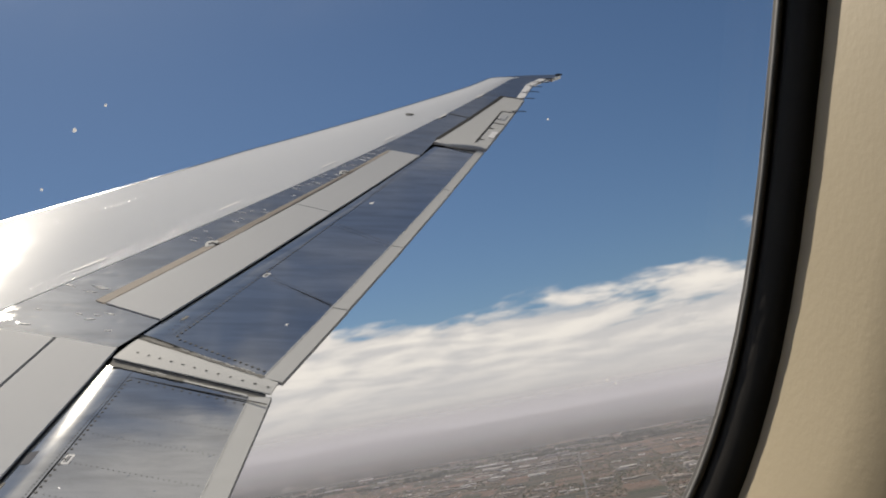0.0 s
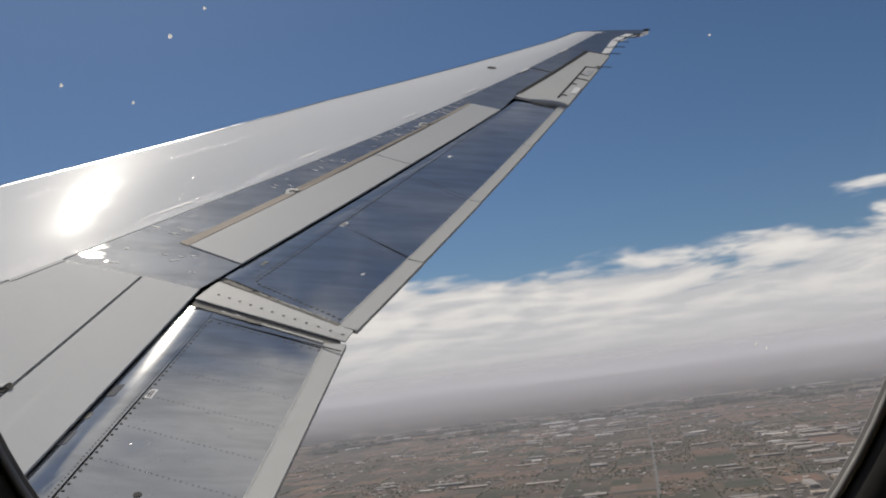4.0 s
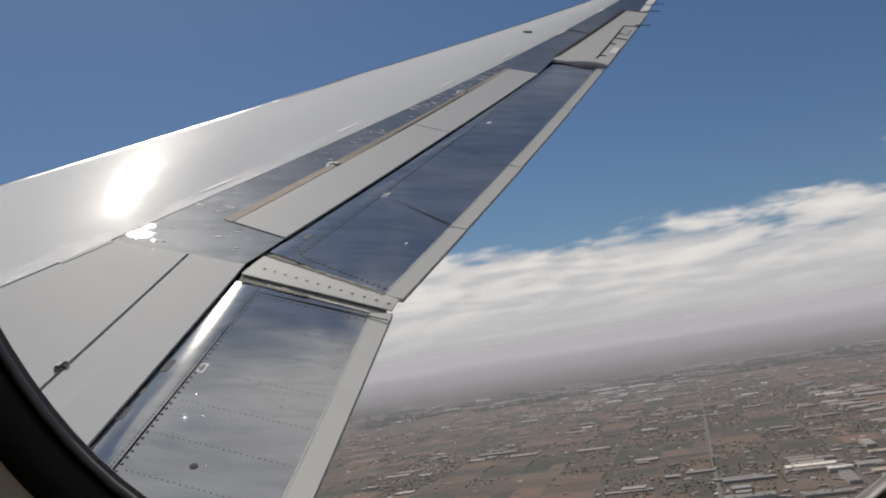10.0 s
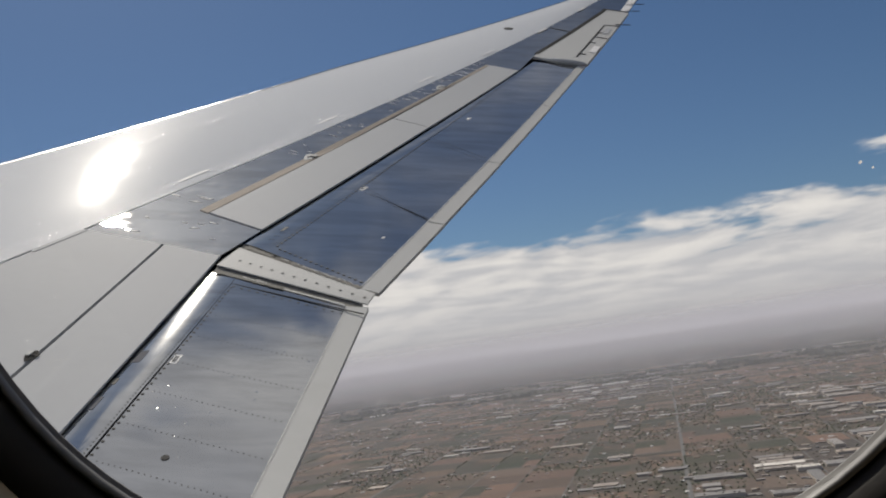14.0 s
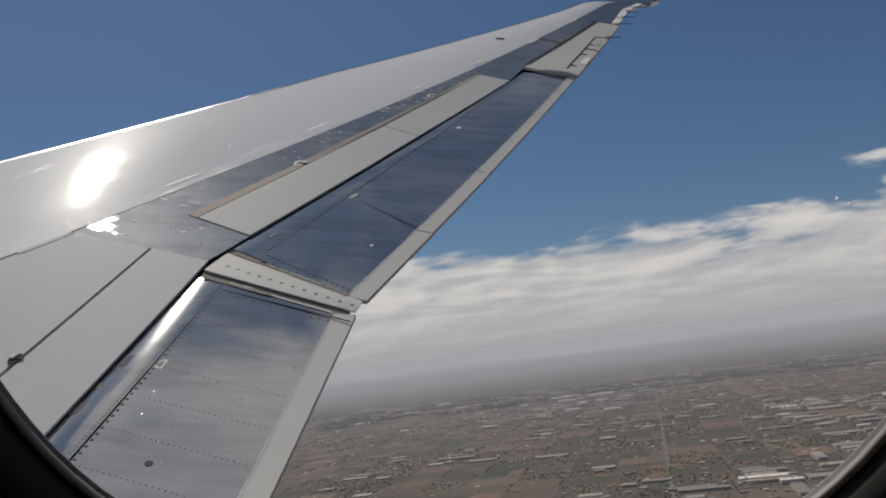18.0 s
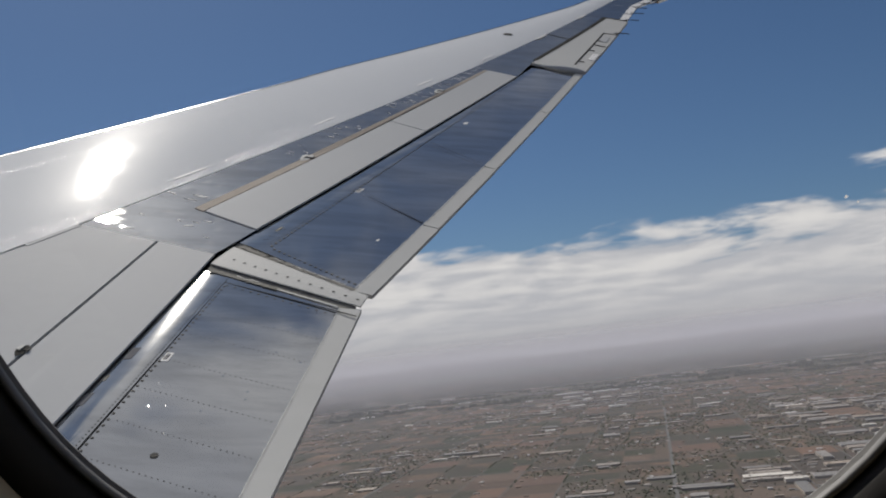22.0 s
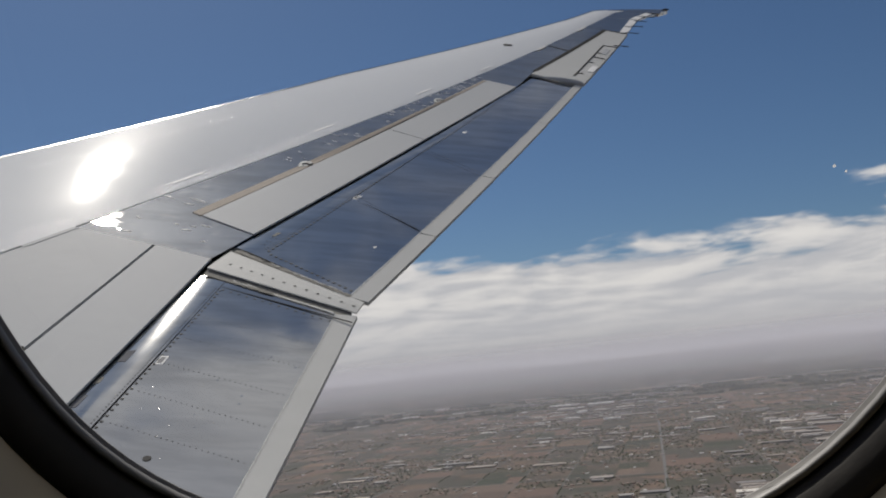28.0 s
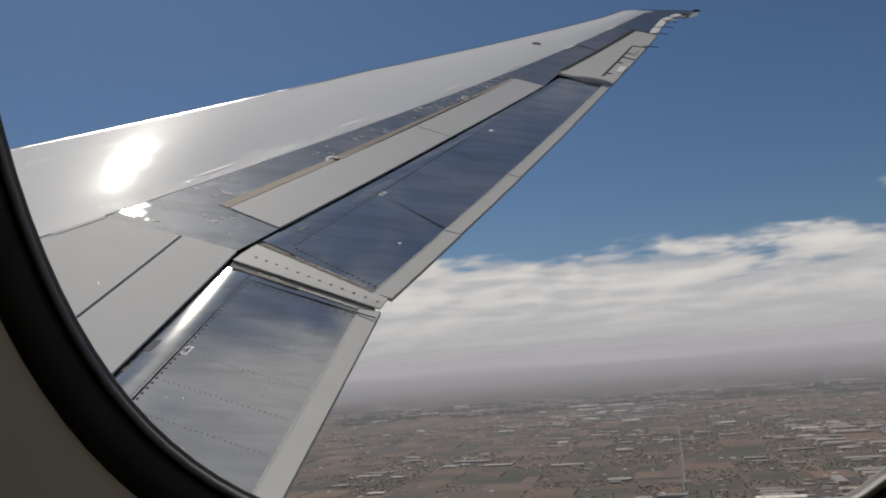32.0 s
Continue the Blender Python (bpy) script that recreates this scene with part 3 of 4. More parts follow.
def ogive(name, p, q, r, mat, parent, label="", squash=0.8, peak=0.65):
    """A pointed fairing from p to q on the wing."""
    bm = bmesh.new()
    rings = []
    a = Vector((p[0], p[1], wing_z(*p)))
    b = Vector((q[0], q[1], wing_z(*q)))
    d = (b - a).normalized()
    side = d.cross(Vector((0, 0, 1))).normalized()
    for j in range(13):
        s = j / 12
        rad = r * (math.sin(min(1.0, s / peak) * math.pi / 2) if s < peak else math.sqrt(max(0.02, 1 - ((s - peak) / (1 - peak)) ** 2)))
        rings.append([bm.verts.new(a.lerp(b, s) + side * rad * math.cos(k * math.tau / 12) + Vector((0, 0, rad * squash * math.sin(k * math.tau / 12)))) for k in range(12)])
    for s, t in zip(rings, rings[1:]):
        for k in range(12):
            bm.faces.new((s[k], s[(k + 1) % 12], t[(k + 1) % 12], t[k])).smooth = True
    bm.faces.new(rings[0])
    bm.faces.new(rings[-1])
    bmesh.ops.recalc_face_normals(bm, faces=bm.faces[:])
    me = bpy.data.meshes.new(name)
    bm.to_mesh(me)
    bm.free()
    me.materials.append(mat)
    return piece(name, me, parent, label)


ogive("aileron_fairing", (0.42, 9.63), (0.965, 9.395), 0.05, PANEL, wing, "grey fairing at the flap end")
# tip
cap = [(1.46, 14.36), (1.60, 14.52), (2.1, 14.76), (2.78, 14.985), (2.80, 14.90), (2.60, 14.58), (1.90, 14.52)]
verts = [(x, y, wing_z(x, y) - 0.004) for x, y in cap] + [(x, y, wing_z(x, y) - 0.06) for x, y in cap]
k = len(cap)
piece("wing_tip", mesh_of("wing_tip", verts, [list(range(k - 1, -1, -1)), list(range(k, 2 * k))] + [(i, (i + 1) % k, k + (i + 1) % k, k + i) for i in range(k)], DENTED), wing, "bare metal wing tip")
ogive("tip_light", (2.70, 14.93), (2.84, 14.965), 0.019, RIVET, wing, "dark tip light housing", 1.0, 0.5)
for y0, y1 in ((12.72, 13.17), (13.24, 13.80), (13.86, 14.12), (14.19, 14.46)):
    x0, x1 = trail_all(y0), trail_all(y1)
    slab("tip_edge_plate", (x0 - 0.085, y0 + 0.03), (x1 - 0.085, y1 + 0.03), (x1 + 0.02, y1), (x0 + 0.02, y0), PLATE, wing, 2, 2, lambda u, v: 0.004, 0.012, "pale plate at the tip's trailing edge")
wick = box_mesh("static_wick", 0.20, 0.010, 0.010, RIVET)
for y in (11.75, 12.75, 13.3, 13.75, 14.15, 14.5):
    o = piece("static_wick", wick, wing)
    o.matrix_basis = on_wing(trail_all(y) + 0.08, y, 0.004)
# small fittings on the skin
dash = box_mesh("raised_strip", 0.034, 0.30, 0.003, PLATE, 0.001)
for x, y in ((-2.01, 5.46), (-1.40, 6.96), (-0.71, 8.53), (-0.115, 9.86), (0.56, 11.25), (1.2, 12.8)):
    o = piece("raised_strip", dash, wing, "white raised strip")
    o.matrix_basis = on_wing(x, y, 0.0065, -23)
oval = bmesh.new()
bmesh.ops.create_cone(oval, cap_ends=True, segments=20, radius1=0.062, radius2=0.058, depth=0.006)
me = bpy.data.meshes.new("filler_cap")
oval.to_mesh(me)
oval.free()
me.materials.append(RIVET)
piece("filler_cap", me, wing, "dark round filler cap").matrix_basis = on_wing(0.13, 11.23, 0.004 + skin_rise(0.13, 11.23))


def fitting(name, x, y, turn, plate, parent, size=0.62):
    """A hinge fitting: a pointed base plate with an arm, a lug and a bolt."""
    f = piece(name, None, parent)
    f.matrix_basis = on_wing(x, y, 0.003, turn) @ Matrix.Scale(size, 4)
    rim = ((-0.085, 0.03), (-0.075, 0.075), (-0.01, 0.10), (0.035, 0.06), (0.035, -0.06), (-0.01, -0.12), (-0.055, -0.06))
    k = len(rim)
    faces = [tuple(range(k - 1, -1, -1)), tuple(range(k, 2 * k))] + [(i, (i + 1) % k, k + (i + 1) % k, k + i) for i in range(k)]
    piece("base", mesh_of("base", [(px, py, pz) for pz in (-0.002, 0.002) for px, py in rim], faces, plate), f)
    for nm, sx, sy, sz, dx, dy, dz, mt in (("arm", 0.085, 0.016, 0.010, 0.02, 0.0, 0.006, RIVET), ("lug", 0.02, 0.07, 0.008, 0.045, 0.01, 0.005, RIVET), ("bolt", 0.018, 0.018, 0.010, -0.02, -0.03, 0.006, RIVET)):
        o = piece(nm, box_mesh(nm, sx, sy, sz, mt, 0.003), f)
        o.location = (dx, dy, dz)
    return f


fitting("spoiler_hinge", -1.325, 5.97, -20, STRIP, wing, 0.72)
fitting("spoiler_hinge", -0.535, 8.23, -20, STRIP, wing, 0.72)
latch = fitting("spoiler_latch", -1.87, 3.11, -5, DARK, wing, 0.42)
o = piece("fork", box_mesh("fork", 0.05, 0.09, 0.012, STRIP, 0.004), latch, "pale fork end")
o.location = (-0.05, 0.03, 0.008)


def rivets(name, pts, r, mat, parent, label="", lift=0.0, dome=0.12):
    """Low domes in a row, joined."""
    verts, faces = [], []
    for x, y, dz in pts:
        k = len(verts)
        z = wing_z(x, y) + dz + lift
        verts += [(x + r * math.cos(i * math.tau / 7), y + r * math.sin(i * math.tau / 7), z - 0.0006) for i in range(7)]
        verts.append((x, y, z + r * dome))
        faces += [(k + i, k + (i + 1) % 7, k + 7) for i in range(7)]
    return tagged(piece(name, mesh_of(name, verts, faces, mat, range(len(faces))), parent, label), kind="stuff")


def row(p, q, gap, dz=0.0, jitter=0.0):
    n = max(1, int(math.dist(p, q) / gap))
    return [(p[0] + (q[0] - p[0]) * i / n + random.uniform(-jitter, jitter), p[1] + (q[1] - p[1]) * i / n + random.uniform(-jitter, jitter), dz) for i in range(n + 1)]




def flap_row(p, q, gap, jitter=0.0):
    """A row that follows the inboard flap's skin."""
    out = []
    for x, y, dz in row(p, q, gap, 0.0, jitter):
        a, b = line(fi, fo_)(y), line(fti, fto)(y)
        out.append((x, y, flap_rise(0, (x - a) / (b - a)) + 0.0019))
    return out


def oflap_row(p, q, gap, jitter=0.0):
    """A row that follows the outboard flap's skin."""
    out = []
    for x, y, dz in row(p, q, gap, 0.0, jitter):
        a, b = line(ofi, ofo)(y), line(oti, oto)(y)
        out.append((x, y, oflap_rise((y - ofi[1]) / (ofo[1] - ofi[1]), (x - a) / (b - a)) + 0.0024))
    return out


def seam_x(y):
    """The spanwise seam of the inboard flap."""
    return -1.291 - 0.053 * (3.815 - y)


rivets("rivet_row", flap_row((seam_x(root) + 0.013, root), (seam_x(3.84) + 0.014, 3.84), 0.038) + flap_row((-1.265, 3.852), (-0.705, 3.632), 0.045), 0.0065, RIVET, flap, "row of dark rivets")
rivets("rivet_row", flap_row((seam_x(root) - 0.016, root), (seam_x(3.86) - 0.016, 3.86), 0.021), 0.0033, RIVET, flap)
for y in (1.75, 1.98, 2.2, 2.42, 2.64, 2.86, 3.08, 3.3, 3.5):
    rivets("rivet_row", flap_row((seam_x(y) + 0.05, y + 0.05), (line(fti, fto)(y - 0.10) - 0.03, y - 0.10), 0.023), 0.0025, RIVET, flap)
rivets("rivet_row", oflap_row((-1.178, 4.37), (-0.47, 6.75), 0.042) + oflap_row((-1.155, 4.328), (-0.665, 3.975), 0.04), 0.0085, RIVET, oflap, "row of dark rivets")
rivets("rivet_row", oflap_row((-1.205, 4.40), (-0.06, 8.0), 0.026), 0.0036, RIVET, oflap)
rivets("rivet_row", oflap_row((-1.225, 4.46), (-1.17, 4.62), 0.05) + oflap_row((-1.245, 4.46), (-1.19, 4.62), 0.05), 0.0045, RIVET, oflap)
rivets("rivet_row", oflap_row((-0.84, 5.29), (-0.42, 4.85), 0.03) + oflap_row((-0.83, 5.35), (-0.41, 4.90), 0.03), 0.0045, RIVET, oflap)
rivets("rivet_row", oflap_row((-0.50, 6.49), (-0.10, 6.07), 0.035) + oflap_row((-0.49, 6.56), (-0.09, 6.13), 0.035), 0.0055, RIVET, oflap)
rivets("rivet_row", oflap_row((-0.45, 6.80), (0.28, 9.20), 0.05), 0.0075, RIVET, oflap)
rivets("rivet_row", row((-1.32, 4.15), (-0.62, 3.785), 0.07, 0.0005), 0.0085, RIVET, fence, "row of dark screws")
def skin_row(edge_x, k, y0, y1, gap, jitter):
    return [(x, y, skin_rise(x, y) + 0.0006) for x, y, dz in row((edge_x(y0) + k, y0), (edge_x(y1) + k, y1), gap, 0.0, jitter)]


rivets("rivet_row", [q for k in (0.02, 0.05, 0.085, 0.12) for q in skin_row(skin_x, -k, 3.4, 9.0, 0.05, 0.008)], 0.0032, BRIGHT, wing, "", 0.0, 0.3)
rivets("rivet_row", [q for k in (0.52, 0.56) for q in skin_row(lead_x, k, 4.8, 8.6, 0.065, 0.008)], 0.0040, BRIGHT, wing, "", 0.0, 0.3)
fleck_rng = random.Random(31)
flecks = []
for q in range(150):
    y = 3.6 + 4.6 * fleck_rng.random() ** 1.4
    x = skin_x(y) - 0.14 - abs(fleck_rng.gauss(0, 0.25))
    flecks.append((x, y, skin_rise(x, y) + 0.0006))
rivets("skin_fasteners", flecks, 0.0030, BRIGHT, wing, "bright fastener heads in the painted skin", 0.0, 0.3)
rivets("rivet_row", row((-2.25, 4.46), (-1.48, 4.20), 0.05), 0.0030, BRIGHT, wing)
srng = random.Random(5)
# sparkle on the panels, made with scattered bright domes
flecks = []
for q in range(90):
    y = srng.uniform(2.6, 4.3)
    a, b = skin_x(y) + 0.03, spoil_x(y) - 0.03
    flecks.append((a + (b - a) * srng.random() ** 1.6, y, 0.0))
rivets("panel_fasteners", flecks, 0.0016, BRIGHT, wing, "tiny bright metal domes added as sparkle on the panels", 0.0, 0.3)
for x, y in ((-2.05, 3.62), (-1.93, 3.25), (-2.2, 3.75), (-1.70, 3.02), (-2.28, 3.05), (-1.95, 4.33), (-2.12, 2.9)):
    pts = [(x + srng.gauss(0, 0.02), y + srng.gauss(0, 0.03), 0) for q in range(srng.randint(2, 7))]
    rivets("screw_group", pts, 0.0022, BRIGHT, wing, "bright screws in a small group", 0.0, 0.3)
drng = random.Random(21)
for parent_, n_d in ((flap, 34), (oflap, 40)):
    pts = []
    for q in range(n_d):
        y = drng.uniform(1.9, 3.7) if parent_ is flap else drng.uniform(4.2, 8.8)
        v = drng.uniform(0.3, 0.95)
        front, back = (line(fi, fo_)(y), line(fti, fto)(y)) if parent_ is flap else (line(ofi, ofo)(y), line(oti, oto)(y))
        pts.append((front + (back - front) * v, y, flap_rise(0, v) + 0.0006))
    rivets("dents", pts, 0.006, METAL, parent_, "small dents in the flap skin", -0.0002, 0.005)
    if parent_ is oflap:
        rivets("dents", pts[1::5], 0.0030, BRIGHT, parent_, "small bright nicks in the flap skin", -0.0002, 0.06)





def pale_dashes(n, spot_, parent, dz, seed):
    """Short pale dashes, joined."""
    g = random.Random(seed)
    verts, faces = [], []
    for q in range(n):
        x, y = spot_(g.random(), g.random())
        a, half, wide = g.gauss(-0.35, 0.15), g.uniform(0.015, 0.06), g.uniform(0.002, 0.0045)
        ca, sa, k = math.cos(a), math.sin(a), len(verts)
        for u, v in ((-half, 0), (0, -wide), (half, 0), (0, wide)):
            px, py = x + u * ca - v * sa, y + u * sa + v * ca
            verts += [(px, py, wing_z(px, py) + dz), (px, py, wing_z(px, py) + dz - 0.0015)]
        faces += [(k, k + 2, k + 4, k + 6)] + [(k + 2 * i, k + 2 * i + 1, k + (2 * i + 3) % 8, k + (2 * i + 2) % 8) for i in range(4)]
    return tagged(piece("scuff_marks", mesh_of("scuff_marks", verts, faces, PALE_DASH), parent, "short pale dashes on the metal"), kind="stuff")


def skin_spot(u, v):
    y = 5.0 + 4.4 * u
    a, b = skin_x(y), line(spc, fo)(y) - 0.09
    return a + (b - a) * (0.08 + 0.84 * v), y


pale_dashes(46, skin_spot, wing, 0.0005, 3)
pale_dashes(9, lambda u, v: (skin_x(4.55 + 0.5 * u) + 0.1 + 0.6 * v, 4.55 + 0.5 * u - 0.25 * v), wing, 0.0005, 8)


def ragged(name, p, q, w0, w1, mat, parent, dz, n=60, label=""):
    """A strip of sealant with torn edges between two points in plan."""
    d = (Vector(q) - Vector(p)).normalized()
    s = Vector((-d.y, d.x))
    verts = []
    for k in range(n + 1):
        c = Vector(p).lerp(Vector(q), k / n)
        for e in (random.uniform(w0, w1), -random.uniform(w0, w1)):
            o = c + s * e
            verts.append((o.x, o.y, wing_z(o.x, o.y) + dz))
    faces = [(2 * k, 2 * k + 1, 2 * k + 3, 2 * k + 2) for k in range(n)]
    return piece(name, mesh_of(name, verts + [(x, y, z - 0.003) for x, y, z in verts], faces + [tuple(2 * n + 2 + i for i in f[::-1]) for f in faces], mat), parent, label)


ragged("edge_sealant", (-1.40, 4.006), (-1.02, 3.842), 0.004, 0.016, TORN, fence, -0.0015, 60, "torn grey sealant along the flap's end")
ragged("edge_sealant", (-1.10, 3.882), (-0.70, 3.705), 0.002, 0.006, STRIP, fence, -0.0035, 60, "pale torn sealant along the flap's end")
ragged("edge_sealant", (-1.335, 4.338), (-1.17, 4.222), 0.012, 0.019, TORN, fence, -0.0022, 24, "dark sealant patch on the fairing edge")
ragged("edge_sealant", (-1.15, 4.212), (-0.655, 3.89), 0.004, 0.020, TORN, fence, -0.0016, 80, "torn grey sealant along the fairing")
for k_, (px, py) in enumerate(((-1.12, 4.20), (-1.02, 4.135), (-0.94, 4.085), (-0.86, 4.03), (-0.78, 3.985), (-1.25, 3.962), (-1.17, 3.932))):
    ragged("sealant_flake", (px, py), (px + 0.055 + 0.02 * (k_ % 3), py - 0.036 - 0.012 * (k_ % 3)), 0.0005, 0.004, STRIP, fence, -0.0005, 8, "pale flake of torn sealant")
ragged("worn_paint_edge", (line(fti, fto)(1.6), 1.6), fto, 0.0005, 0.006, STRIP, flap, -0.0100, 700)
ragged("worn_paint_edge", (oti[0], oti[1] + 0.02), (oto[0], oto[1]), 0.0005, 0.006, STRIP, oflap, -0.0100, 900)
slab("seam", (seam_x(root) - 0.001, root), (seam_x(3.97) - 0.001, 3.97), (seam_x(3.97) + 0.001, 3.97), (seam_x(root) + 0.001, root), DARK, flap, 10, 1, lambda u, v: -0.0038, 0.003)
slab("seam", (-1.285, 3.882), (-1.286, 3.887), (-0.60, 3.627), (-0.60, 3.621), DARK, flap, 1, 10, lambda u, v: -0.0045, 0.003)
slab("seam", (-1.190, 4.385), (-0.905, 5.33), (-0.902, 5.33), (-1.187, 4.385), DARK, oflap, 20, 1, lambda u, v: -0.0046, 0.003)
slab("seam", (-0.85, 5.325), (-0.849, 5.328), (-0.405, 4.863), (-0.406, 4.86), DARK, oflap, 1, 6, lambda u, v: -0.0055, 0.003)
# placards, patches and an inspection disc on the flaps
for nm, x, y, sx, sy, mt, par in (("placard", -1.295, 3.15, 0.03, 0.07, PLATE, flap), ("placard", -0.86, 5.36, 0.03, 0.07, PLATE, oflap), ("repair_patch", -1.450, 3.17, 0.034, 0.095, PATCH, flap), ("repair_patch", -1.476, 2.975, 0.022, 0.045, TORN, flap), ("repair_patch", -1.484, 2.82, 0.03, 0.09, PATCH, flap), ("repair_patch", -0.63, 4.56, 0.014, 0.022, PLATE, oflap), ("repair_patch", -0.245, 7.18, 0.03, 0.05, PLATE, oflap), ("repair_patch", -1.20, 4.62, 0.02, 0.06, TORN, oflap)):
    front, back, lean = (line(fi, fo_), line(fti, fto), 0.05) if par is flap else (line(ofi, ofo), line(oti, oto), 0.3)

    def lies(u, v, x=x, y=y, sx=sx, sy=sy, front=front, back=back, par=par):
        px, py = x + (v - 0.5) * sx, y + (u - 0.5) * sy
        k = (px - front(py)) / (back(py) - front(py))
        return (flap_rise(0, k) if par is flap else oflap_rise((py - ofi[1]) / (ofo[1] - ofi[1]), k)) + 0.0012

    h_, w_ = sx / 2, sy / 2
    o = slab(nm, (x - h_ - lean * w_, y - w_), (x - h_ + lean * w_, y + w_), (x + h_ + lean * w_, y + w_), (x + h_ - lean * w_, y - w_), mt, par, 4, 6, lies, 0.003)
    if nm == "placard":
        for dx in (-0.006, 0.003):
            bar = piece("text_bar", box_mesh("text_bar", 0.004, 0.048, 0.001, RIVET), o, "illegible dark writing")
            bar.matrix_basis = on_wing(x + dx, y, lies(0.5, 0.5) + 0.001, -3 if par is flap else -17)
for p_, q_ in (((-1.79, 3.055), (-1.765, 3.085)), ((-1.765, 3.085), (-1.715, 3.102)), ((-1.752, 3.028), (-1.70, 3.045))):
    ragged("panel_scratch", p_, q_, 0.0004, 0.0018, STRIP, wing, 0.0016, 14, "pale scratch in the panel paint")
rivets("screw_group", [(-1.842, 3.185, 0), (-1.815, 3.185, 0), (-1.845, 3.045, 0), (-1.815, 3.035, 0), (-1.79, 3.205, 0)], 0.003, RIVET, wing, "dark screws beside the latch")
disc = bmesh.new()
bmesh.ops.create_cone(disc, cap_ends=True, segments=16, radius1=0.015, radius2=0.014, depth=0.003)
me = bpy.data.meshes.new("inspection_disc")
disc.to_mesh(me)
disc.free()
me.materials.append(RIVET)
piece("inspection_disc", me, flap, "dark round inspection disc").matrix_basis = on_wing(-1.10, 2.51, flap_rise(0, 0.5) + 0.0005)

# ---- cabin window and wall ----
WA, WBH, WN, WCX, WCZ = 0.1159, 0.181, 2.965, -0.0103, 0.048


def ring_point(k, total, off, n=WN, grow=0.0):
    t = k * math.tau / total
    ct, st = math.cos(t), math.sin(t)
    x = WCX + (WA + grow) * math.copysign(abs(ct) ** (2 / n), ct)
    z = WCZ + (WBH + grow) * math.copysign(abs(st) ** (2 / n), st)
    return (x, 0.2227 - 0.0476 * z - off, z)


def ring_mesh(name, rows, mat, total=96, close=False):
    """A band lofted through rings round the window: (growth in metres, distance towards the cabin, squareness)."""
    verts = [ring_point(k, total, off, n, g) for g, off, n in rows for k in range(total)]
    faces = [(j * total + k, j * total + (k + 1) % total, (j + 1) * total + (k + 1) % total, (j + 1) * total + k) for j in range(len(rows) - 1) for k in range(total)]
    if close:
        faces.append(list(range(total)))
    return mesh_of(name, verts, faces, mat, range(len(faces)))


window = thing("window_1", "rounded cabin window with a black rubber seal", "window", kind="structure")
piece("window_bezel", ring_mesh("window_bezel", [(0.0110, -0.0050, WN), (0.0010, -0.0046, WN), (0.0008, -0.0040, WN), (0.0014, -0.0034, WN), (0.0006, -0.002, WN), (0.0, 0.0, WN), (0.0006, 0.001, WN), (0.0014, 0.0005, WN), (0.004, -0.003, WN)], BEZEL), window, "thin worn grey bezel")
piece("window_seal", ring_mesh("window_seal", [(0.0095, -0.012, WN), (0.0014, -0.0005, WN), (0.0022, 0.004, WN), (0.0036, 0.0068, WN), (0.0052, 0.0095, WN), (0.0074, 0.0105, WN), (0.009, 0.007, WN)], RUBBER), window, "black rubber seal")
pane = piece("window_pane", ring_mesh("window_pane", [(0.0112, -0.0058, WN)], PANE, close=True), window, "clear acrylic pane")
pane.visible_shadow = False
DUST = material("pale_dust", lambda n: n.add("ShaderNodeBsdfTranslucent", {0: grey(0.35)}).outputs[0])
for x, z, r in ((-0.0640, 0.0290, 0.0006), (-0.0895, 0.0180, 0.0005), (-0.0735, 0.0145, 0.0004), (-0.0560, 0.0350, 0.0004), (0.0700, -0.0390, 0.0004), (0.0725, -0.0400, 0.0003), (0.0520, 0.0310, 0.0003)):
    me = mesh_of("dust_speck", [(x + r * rr * math.cos(k), 0.2278 - 0.0476 * z, z + r * rr * math.sin(k)) for k, rr in ((0, 1), (0.9, 0.8), (1.8, 1.1), (2.7, 0.7), (3.6, 1.0), (4.6, 0.9), (5.5, 0.75))], [tuple(range(7))], DUST)
    piece("dust_speck", me, window, "pale dust speck on the pane")


def structure(name, me, label, category):
    ob = new(name, me)
    ob.matrix_basis = FLY
    return tagged(ob, label, category, kind="structure")


structure("wall_window", ring_mesh("wall_window", [(0.0070, 0.0082, WN), (0.0076, 0.016, WN), (0.0095, 0.038, WN), (0.0125, 0.055, WN), (0.018, 0.063, WN), (0.034, 0.067, WN), (0.07, 0.069, 3.2), (0.16, 0.070, 4), (0.5, 0.070, 8), (1.15, 0.070, 30)], TRIM), "beige moulded cabin wall panel round the window", "wall")
structure("fuselage_skin", ring_mesh("fuselage_skin", [(0.0115, -0.012, WN), (0.045, -0.030, WN), (0.2, -0.032, 5), (0.5, -0.032, 8), (1.2, -0.032, 30)], SKIN), "painted outer fuselage skin", "wall")


def board(name, cx, cy, cz, sx, sy, sz, mat, label, category):
    me = box_mesh(name, sx, sy, sz, mat)
    me.transform(Matrix.Translation((cx, cy, cz)))
    return structure(name, me, label, category)


board("floor", 0, -1.35, -1.15, 2.8, 2.95, 0.04, CARPET, "dark carpeted cabin floor", "floor")
# Unseen boards close the cabin; their dark colour cuts bounce onto the trim.
board("ceiling", 0, -1.35, 1.25, 2.8, 2.95, 0.04, DIM_WALL, "unseen cabin ceiling, darkened to cut bounce light", "ceiling")
board("wall_inner", 0, -2.85, 0.05, 2.8, 0.04, 2.36, DIM_WALL, "unseen inner cabin wall, darkened to cut bounce light", "wall")
board("wall_front", -1.38, -1.33, 0.05, 0.04, 2.95, 2.36, DIM_WALL, "unseen wall closing the cabin, darkened to cut bounce light", "wall")
